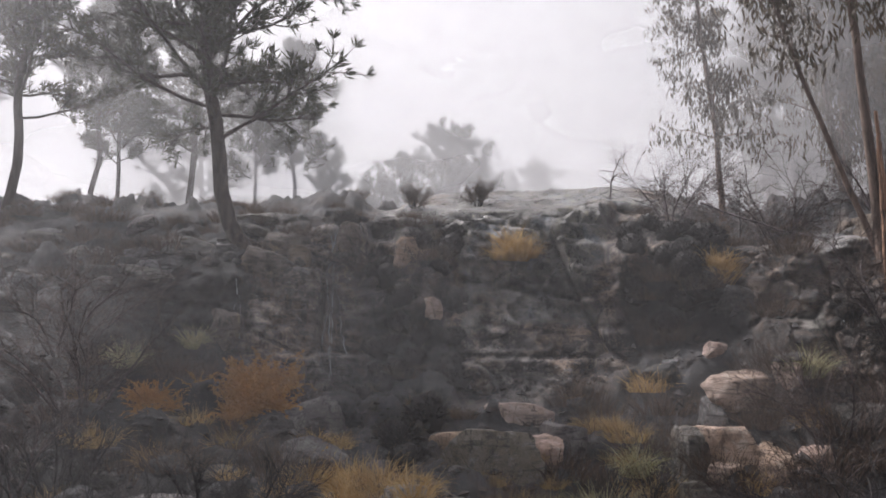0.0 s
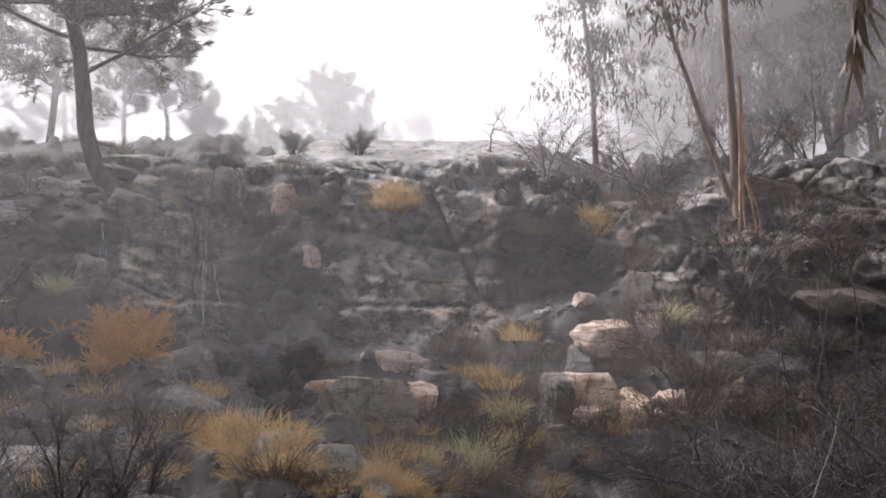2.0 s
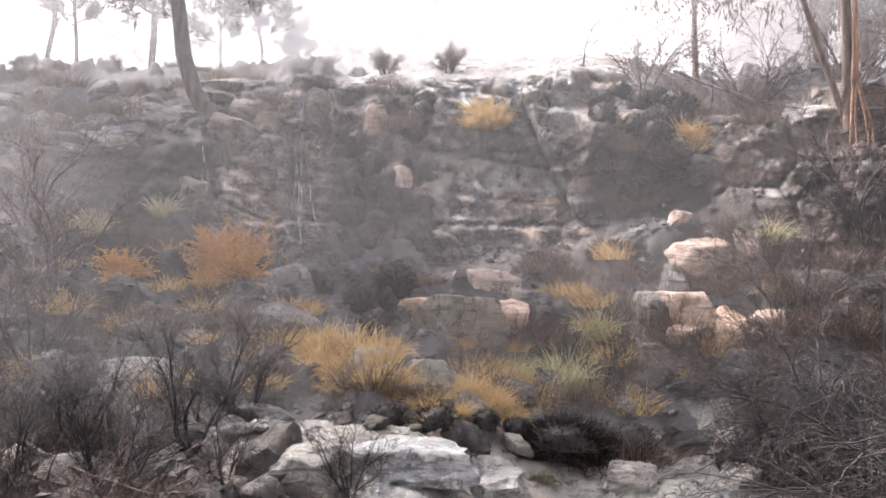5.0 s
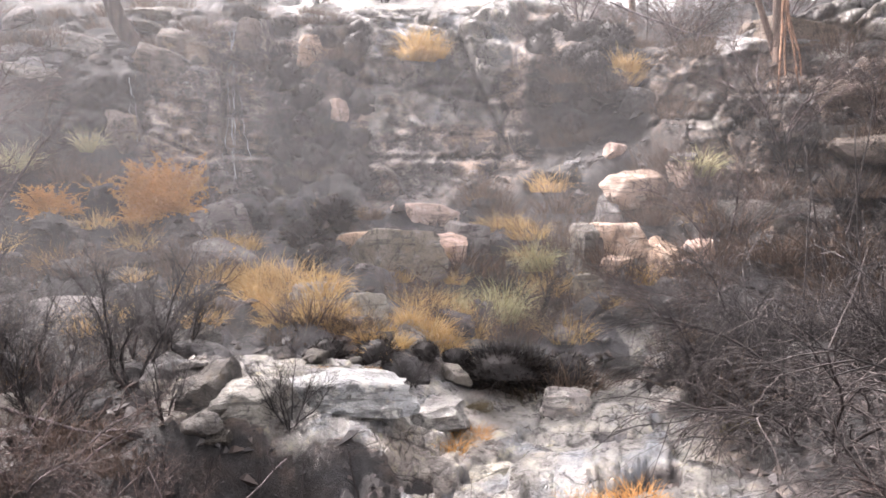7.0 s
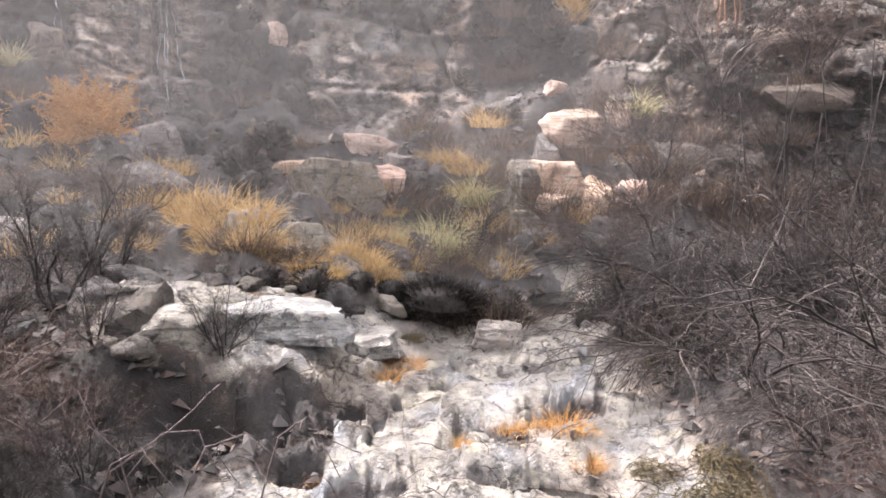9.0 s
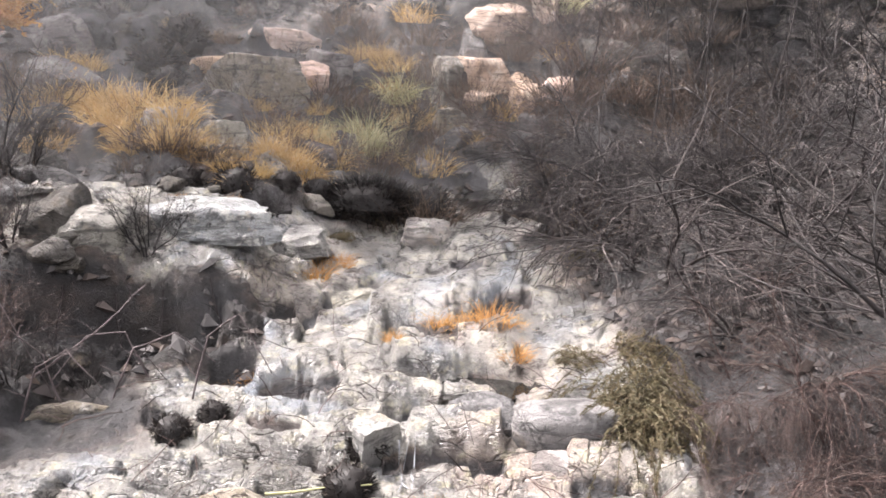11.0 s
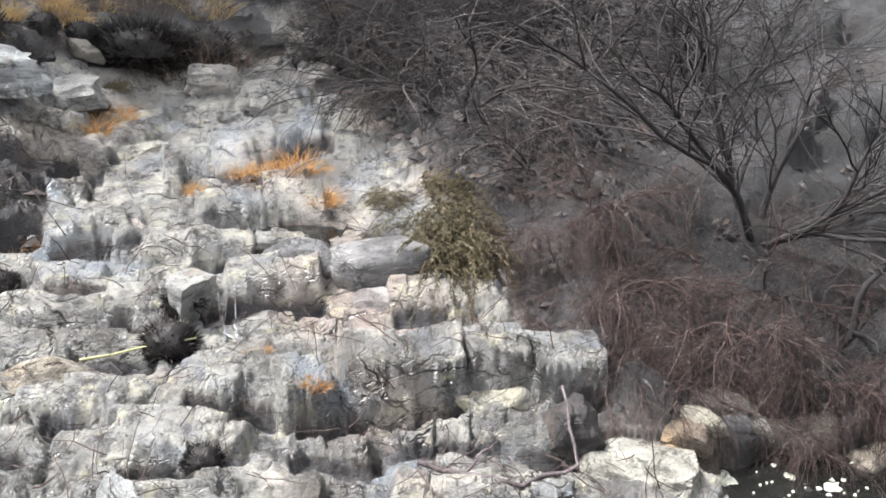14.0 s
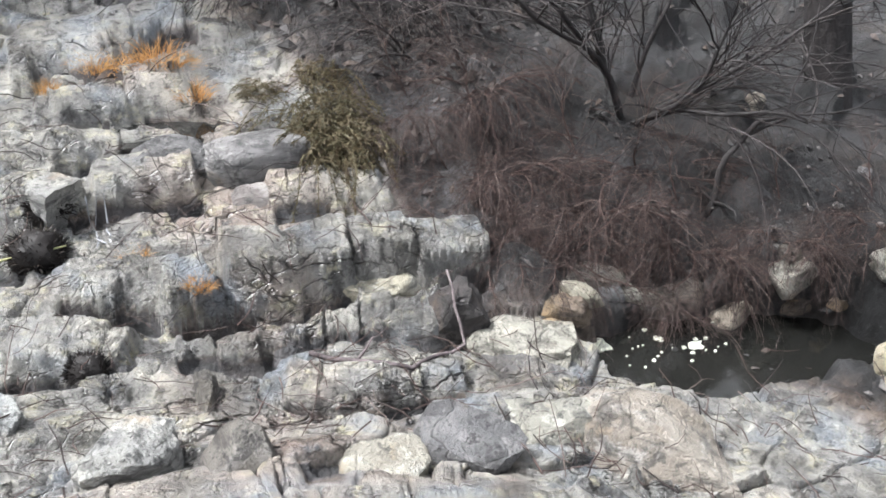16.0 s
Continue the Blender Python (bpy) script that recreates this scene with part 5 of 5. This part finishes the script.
for x, y, t, s in ((-2.7, 4.9, 60, 0.8), (-1.4, 5.0, 130, 0.6), (-3.6, 8.2, 200, 1.3), (-4.2, 9.2, 20, 1.4), (-3.6, 7.0, 250, 1.0), (3.6, 7.6, 90, 1.1), (2.9, 7.0, 170, 0.8), (4.6, 8.3, 30, 1.2), (5.3, 7.6, 300, 1.3), (3.3, 11.5, 0, 1.2), (4.4, 12.2, 90, 1.5), (5.2, 12.4, 190, 1.5), (5.6, 10.2, 33, 1.2), (6.2, 9.5, 70, 1.2)):
    again(brown_bush, x, y, t, s)


def tangle(seed, stems, height, spread, droop, twigs, label, stem_material, twig, thick=0.014):
    """A leafless bush of long arching twigs that bend over and cross one another."""
    ob = new("burnt_shrub")
    tw = Brush(seed + 500)
    for s in range(stems):
        b = Brush(seed + s)
        g = b.rng
        a = s * 6.283 / stems + g.uniform(-0.5, 0.5)
        n = 9
        way = b.path((0.06 * math.cos(a), 0.06 * math.sin(a), -0.08), (math.cos(a) * spread, math.sin(a) * spread, 1), height * g.uniform(0.6, 1.1), n, 0.16, -0.08 * droop)
        b.tube(way, [thick * g.uniform(0.7, 1.1) * (1 - 0.75 * k / n) + 0.003 for k in range(n + 1)], 5)
        b.done("stem", stem_material, ob)
        for k in range(2, n + 1):
            for _ in range(twigs):
                d = (way[k] - way[k - 1]).normalized() + Vector((g.gauss(0, 0.6), g.gauss(0, 0.6), g.gauss(0.15, 0.35)))
                w2 = tw.path(way[k], d, height * g.uniform(0.3, 0.75), 7, 0.15, -0.16 * droop)
                t = thick * g.uniform(0.18, 0.34)
                tw.tube(w2, [t * (1 - 0.1 * q) + 0.0008 for q in range(8)], 4)
                for q in (2, 3, 4, 5, 6):
                    d3 = (w2[q] - w2[q - 1]).normalized() + Vector((g.gauss(0, 0.6), g.gauss(0, 0.6), g.gauss(0, 0.4)))
                    w3 = tw.path(w2[q], d3, height * g.uniform(0.1, 0.3), 3, 0.2, -0.15 * droop)
                    tw.tube(w3, [t * 0.6, t * 0.55, t * 0.45, 0.001], 3)
    tagged(tw.done("twig_spray", twig, ob), kind="stuff")
    return tagged(ob, label, "shrub", "burnt shrubs")


thicket = stand(tangle(80, 9, 1.75, 0.75, 0.35, 2, "large leafless shrub with black stems and grey twigs", M_BLACK_WOOD, M_DARK_TWIG, 0.022), 4.22, 2.98)
for x, y, t, s in ((4.9, 4.2, 40, 0.75), (5.0, 6.2, 160, 0.7), (4.2, 5.4, 220, 0.6)):
    again(thicket, x, y, t, s)
arching = stand(tangle(90, 8, 1.2, 1.0, 1.0, 2, "leafless bush of long arching grey twigs", M_DARK_TWIG, M_TANGLE, 0.014), 3.1, 4.9)
for x, y, t, s in ((3.5, 4.6, 110, 0.95), (3.3, 5.5, 220, 1.0), (3.9, 5.0, 40, 1.1), (3.0, 5.9, 300, 0.75), (3.9, 6.0, 160, 1.0), (2.75, 5.35, 75, 0.6), (3.9, 4.1, 190, 0.9), (3.3, 4.2, 260, 0.7), (2.6, 6.1, 10, 0.5), (3.4, 6.6, 330, 0.8), (4.4, 6.8, 130, 0.9), (4.6, 5.5, 15, 1.0), (-2.3, 4.9, 80, 0.5), (-1.7, 4.75, 200, 0.42), (-2.9, 5.0, 20, 0.6)):
    again(arching, x, y, t, s)
red_brush = stand(tangle(110, 12, 0.85, 1.3, 1.1, 4, "drooping mass of reddish dry twigs over the pool", M_RED_TWIG, M_RED_TWIG, 0.0065), 3.7, 2.75)
for x, y, t, s in ((3.3, 3.2, 20, 0.85), (4.0, 2.2, -15, 0.8), (4.4, 1.8, -25, 0.65), (4.75, 1.45, -30, 0.6), (3.05, 3.8, 20, 0.7), (3.5, 3.7, 40, 0.8), (3.0, 3.3, 70, 0.6), (4.1, 2.7, 110, 0.9), (2.95, 2.75, 130, 0.6), (3.25, 2.6, 200, 0.7), (2.75, 3.1, 250, 0.5), (3.7, 2.1, 300, 0.6)):
    again(red_brush, x, y, t, s)


def broom(seed, strands, length):
    """A broom bush that hangs over a ledge: long strands that arch out and drop, set with short sprigs."""
    b = Brush(seed)
    g = b.rng
    for _ in range(strands):
        a = g.uniform(2.6, 6.2)
        way = b.path((g.gauss(0, 0.12), g.gauss(0, 0.1), g.uniform(-0.02, 0.14)), (math.cos(a) * 0.8, math.sin(a) * 0.8, g.uniform(0.3, 1.0)), length * g.uniform(0.5, 1.15), 9, 0.1, -0.36)
        b.tube(way, [0.003] * 9 + [0.0015], 3)
        for k in range(2, 10):
            for _s in range(9):
                d = ((way[k] - way[k - 1]).normalized() * 0.9 + Vector((g.gauss(0, 0.5), g.gauss(0, 0.5), g.gauss(0, 0.4)))).normalized()
                b.leaf(way[k].lerp(way[k - 1], g.random()), d, g.uniform(0.025, 0.06), 0.008)
    return tagged(b.done("green_broom", M_GREEN, flat=True), "olive green broom hanging over the ledge", "shrub", "green shrubs")


sow(broom(37, 110, 0.62), ((2.42, 3.9, 0.95), (2.5, 4.1, 0.85), (2.36, 3.75, 0.8), (2.6, 4.3, 0.7), (2.3, 4.5, 0.45), (2.75, 5.3, 0.5), (1.0, 6.1, 0.35), (1.35, 6.3, 0.4)))
crest_bush = stand(shrub("burnt_shrub", 130, 10, 0.55, 0.35, 0.0, M_BLACK_WOOD, M_BROWN, "small dark bush on the crest", 6, thick=0.012), *polar(-2.0, 12.9), size=0.62)
again(crest_bush, *polar(2.6, 13.2), 90, 0.7)
again(crest_bush, *polar(-20, 15.5), 50, 0.7)


# ---- dead wood ----
def stick(name, seed, pts, thick, material, label, forks=0):
    b = Brush(seed)
    way = []
    for p, q in zip(pts, pts[1:]):
        for k in range(4):
            way.append(Vector(p).lerp(Vector(q), k / 4) + Vector((b.rng.gauss(0, thick * 0.5), b.rng.gauss(0, thick * 0.5), b.rng.gauss(0, thick * 0.5))))
    way.append(Vector(pts[-1]))
    b.tube(way, [thick * (1 - 0.6 * k / len(way)) for k in range(len(way))], 6)
    for k in range(forks):
        p = way[2 + (k * 5) % (len(way) - 3)]
        w = b.path(p, (b.rng.gauss(0, 1), b.rng.gauss(0, 0.5), b.rng.uniform(0.2, 1)), thick * 22, 4, 0.25)
        b.tube(w, [thick * 0.6 * (1 - 0.2 * q) for q in range(5)], 5)
    return tagged(b.done(name, material), label, "dead wood", "dead wood")


def over(x, y, h=0.0):
    p = ground(x, y)
    return (p.x, p.y, p.z + h)


litter = Brush(960)
for k in range(760):
    az, r = litter.rng.uniform(-12, 80), litter.rng.uniform(2.1, 5.2)
    p = Vector(over(*polar(az, r), 0.05))
    w = litter.path(p, (litter.rng.gauss(0, 1), litter.rng.gauss(0, 1), litter.rng.uniform(0.0, 0.5)), litter.rng.uniform(0.06, 0.32), 4, 0.25, -0.05)
    t = litter.rng.uniform(0.0012, 0.0035)
    litter.tube(w, [t, t, t * 0.9, t * 0.8, t * 0.5], 4)
tagged(litter.done("twig_litter", M_RED_TWIG), "dry reddish twigs strewn over the rocks", "twigs", kind="stuff")
trunk = Brush(900)
base = ground(5.08, 2.08)
way = [base + Vector((-0.07 * k, 0.16 * k, -0.2 + 0.5 * k)) for k in range(11)]
trunk.tube(way, [0.14 - 0.006 * k for k in range(11)], 12)
tagged(trunk.done("burnt_tree_trunk", M_BLACK_WOOD), "leaning charred tree trunk on the ash slope", "tree trunk")
stick("branch", 901, (over(4.2, 2.22, -0.05), over(4.25, 2.26, 0.25), over(4.4, 2.2, 0.36), over(4.6, 2.12, 0.3)), 0.022, M_BLACK_WOOD, "charred curved branch standing in the ash", 3)
stick("branch", 902, (over(-3.0, 6.1, 0.25), over(-2.3, 5.9, 0.12), over(-1.6, 5.7, 0.05)), 0.018, M_GREY_TWIG, "fallen grey branch on the bank", 2)
stick("branch", 903, (over(-2.9, 5.8, 0.1), over(-2.2, 5.75, 0.18)), 0.014, M_GREY_TWIG, "fallen grey branch on the bank", 1)
stick("branch", 904, (over(3.4, 10.6, 0.6), over(4.2, 10.0, 0.25), over(4.7, 9.3, 0.1)), 0.014, M_GREY_TWIG, "thin fallen pole against the outcrop")
stick("branch", 905, (over(*polar(11.8, 13.0), -0.05), over(*polar(12.0, 13.0), 0.35), over(*polar(12.7, 13.0), 0.75)), 0.016, M_GREY_TWIG, "forked dead twig on the crest", 6)
stick("branch", 906, (over(1.4, 2.55, 0.03), over(1.75, 2.2, 0.02), over(2.1, 2.2, 0.08), over(2.2, 2.5, 0.2)), 0.013, M_GREY_TWIG, "bent grey root across the rocks", 1)
stick("branch", 907, (over(0.2, 3.85, 0.05), over(0.75, 3.7, 0.12)), 0.008, M_PALE_GRASS, "pale dry stalk across the rocks")
stick("branch", 908, (over(-1.1, 5.0, 0.1), over(-0.75, 5.1, 0.3), over(-0.45, 5.3, 0.55)), 0.008, M_GREY_TWIG, "thin grey stalk leaning on the bank", 2)
for k in range(9):
    x, y = -2.1 + 0.24 * k, 4.75 + 0.09 * (k % 4)
    dx = (0.3, -0.25, 0.4, -0.35)[k % 4]
    stick("branch", 930 + k, (over(x, y, -0.03), over(x + dx * 0.4, y, 0.25 + 0.05 * (k % 3)), over(x + dx, y - 0.05, 0.32 + 0.08 * (k % 3)), over(x + dx * 1.6, y - 0.1, 0.15)), 0.006, M_GREY_TWIG, "thin arching grey stalk on the bank", 2)
for k in range(7):
    x = -1.9 + 0.31 * k
    d = (0.2, -0.15, 0.3, -0.28)[k % 4]
    stick("root", 980 + k, (over(x, 5.55, 0.0), over(x + d * 0.2, 5.4, 0.04), over(x + d * 0.9, 5.25, 0.02), over(x + d, 5.1, 0.05), over(x + d * 1.7, 4.95, 0.04)), 0.006, M_DARK_TWIG, "thin dark root trailing down the earth bank", 4)
for k, (dx, dy) in enumerate(((-0.22, -0.35), (0.02, -0.45), (0.2, -0.3), (-0.05, -0.2))):
    p = ground(*polar(28.6, 10.1))
    stick("bark_strip", 920 + k, ((p.x, p.y - 0.06, p.z + 1.9 - 0.2 * k), (p.x + dx * 0.2, p.y - 0.1, p.z + 0.7), (p.x + dx, p.y + dy, p.z - 0.35)), 0.022, M_PEELED, "peeled orange bark strip hanging from a eucalyptus")


for k in range(11):
    az, r = 30.5 + 1.15 * k, 7.3 + 0.35 * (k % 3)
    x, y = polar(az, r)
    d = (0.06, -0.1, 0.16, -0.04)[k % 4]
    stick("sapling", 1010 + k, (over(x, y, -0.05), over(x, y, 0.5), tuple(Vector(over(x, y, 1.1)) + Vector((d, 0.05, 0))), tuple(Vector(over(x, y, 1.5 + 0.16 * (k % 4))) + Vector((1.8 * d, 0.1, 0)))), 0.012, M_DARK_TWIG, "thin upright leafless sapling before the outcrop", 5)

chips = Brush(965)
crng = chips.rng
for k in range(12000):
    az, r = (crng.uniform(-32, 46), crng.uniform(5.0, 10.2)) if k < 8800 else (crng.uniform(38, 90), crng.uniform(2.2, 7.5))
    i, j = int(np.argmin(abs(AZ - az))), int(np.argmin(abs(RR - r)))
    if GCHAR_SHADE[i, j] < 0.5:
        continue
    p = ground(*polar(az, r))
    s = (0.012 + 0.05 * crng.random() ** 3) * (1 if k < 8800 else 0.6)
    a = crng.uniform(0, 6.28)
    u, w = Vector((math.cos(a), math.sin(a), crng.gauss(0, 0.3))) * s * 1.5, Vector((-math.sin(a), math.cos(a), crng.gauss(0, 0.3))) * s * 0.8
    q, b0 = p + Vector((crng.gauss(0, 0.03), crng.gauss(0, 0.03), s * 0.15)), len(chips.v)
    chips.v += [q - u, q + w, q + u, q - w, q + Vector((0, 0, s * crng.uniform(0.4, 1.1))), q - Vector((0, 0, s * 0.4))]
    for i in range(4):
        chips.f += [(b0 + i, b0 + (i + 1) % 4, b0 + 4), (b0 + (i + 1) % 4, b0 + i, b0 + 5)]
tagged(chips.done("stone_chips", M_CHIPS, flat=True), "charcoal, stone chips and litter on burnt soil", "litter", kind="stuff")


# ---- water ----
def plain_height(x, y):
    return 3 + (ground(x, y).z - 3) / scale_at(x, y)


def pool(cx, cy, rx, ry, level, seed, turn=0.0):
    n = 48
    v = [(cx, cy, level)]
    for k in range(n):
        a = 2 * math.pi * k / n
        w = 1 + 0.12 * math.sin(3 * a + seed) + 0.06 * math.sin(7 * a)
        px, py = rx * w * math.cos(a), ry * w * math.sin(a)
        v.append((cx + px * math.cos(turn) - py * math.sin(turn), cy + px * math.sin(turn) + py * math.cos(turn), level))
    k = scale_at(cx, cy)
    v = [(k * a, k * b, 3 + k * (c - 3)) for a, b, c in v]
    ob = mesh_object("water", v, [(0, k + 1, (k + 1) % n + 1) for k in range(n)], M_POOL)
    return tagged(ob, "still dark water between rocks", "water", kind="structure")


pool(3.68, 1.52, 1.5, 0.55, 0.0, 1, -0.57)
pool(1.9, 4.58, 0.62, 0.22, plain_height(1.75, 4.55) + 0.1, 2)
pool(2.35, 6.7, 0.75, 0.3, plain_height(2.4, 6.7) + 0.08, 3)
foam = Brush(950)
for k in range(26):
    cx, cy, s = (3.04, 2.03, 0.085) if k == 0 else (3.55, 1.72, 0.06) if k == 1 else (3.4, 1.88, 0.04) if k == 2 else (3.05 + 0.75 * (k % 9) / 9 + foam.rng.gauss(0, 0.05), 1.95 - 0.45 * (k % 9) / 9 + foam.rng.gauss(0, 0.09), foam.rng.uniform(0.006, 0.022))
    b0 = len(foam.v)
    foam.v.append(Vector((cx, cy, 0.016)))
    for q in range(12):
        a = q * math.pi / 6
        w = s * foam.rng.uniform(0.55, 1.2)
        foam.v.append(Vector((cx + w * math.cos(a), cy + w * 0.8 * math.sin(a), 0.005)))
    foam.f += [(b0, b0 + 1 + q, b0 + 1 + (q + 1) % 12) for q in range(12)]
foam.v = [Vector(drawn(p.x, p.y, p.z)) for p in foam.v]
tagged(foam.done("foam", M_FOAM), "white foam flecks floating on the dark pool", "foam", kind="stuff")


def trickle(az, r0, r1, width, seed, n=22, strands=3):
    """Thin strands of water that run down over the rock."""
    b = Brush(seed)
    for s in range(strands):
        side = b.rng.uniform(-0.06, 0.06) * strands / 3
        pts = []
        for k in range(n):
            r = r1 + (r0 - r1) * k / (n - 1)
            x, y = polar(az, r)
            p = ground(x, y)
            out = Vector((-math.sin(radians(az)), -math.cos(radians(az)), 0.4)) * (0.13 if strands == 3 and n > 10 else 0.05)
            side += b.rng.gauss(0, 0.016)
            pts.append(Vector((p.x + side, p.y, p.z)) + out)
        b.tube(pts, [width * b.rng.uniform(0.05, 1.0) ** 1.5 for _ in pts], 5)
    return tagged(b.done("waterfall", M_FALL), "thin white trickle of water down the rock", "waterfall")


trickle(-7.6, 10.1, 11.8, 0.008, 970, strands=4)
trickle(-14.3, 10.3, 11.2, 0.006, 971, strands=2)
trickle(14.5, 3.9, 4.2, 0.006, 972, 8)
trickle(24.8, 4.75, 5.0, 0.007, 973, 8)
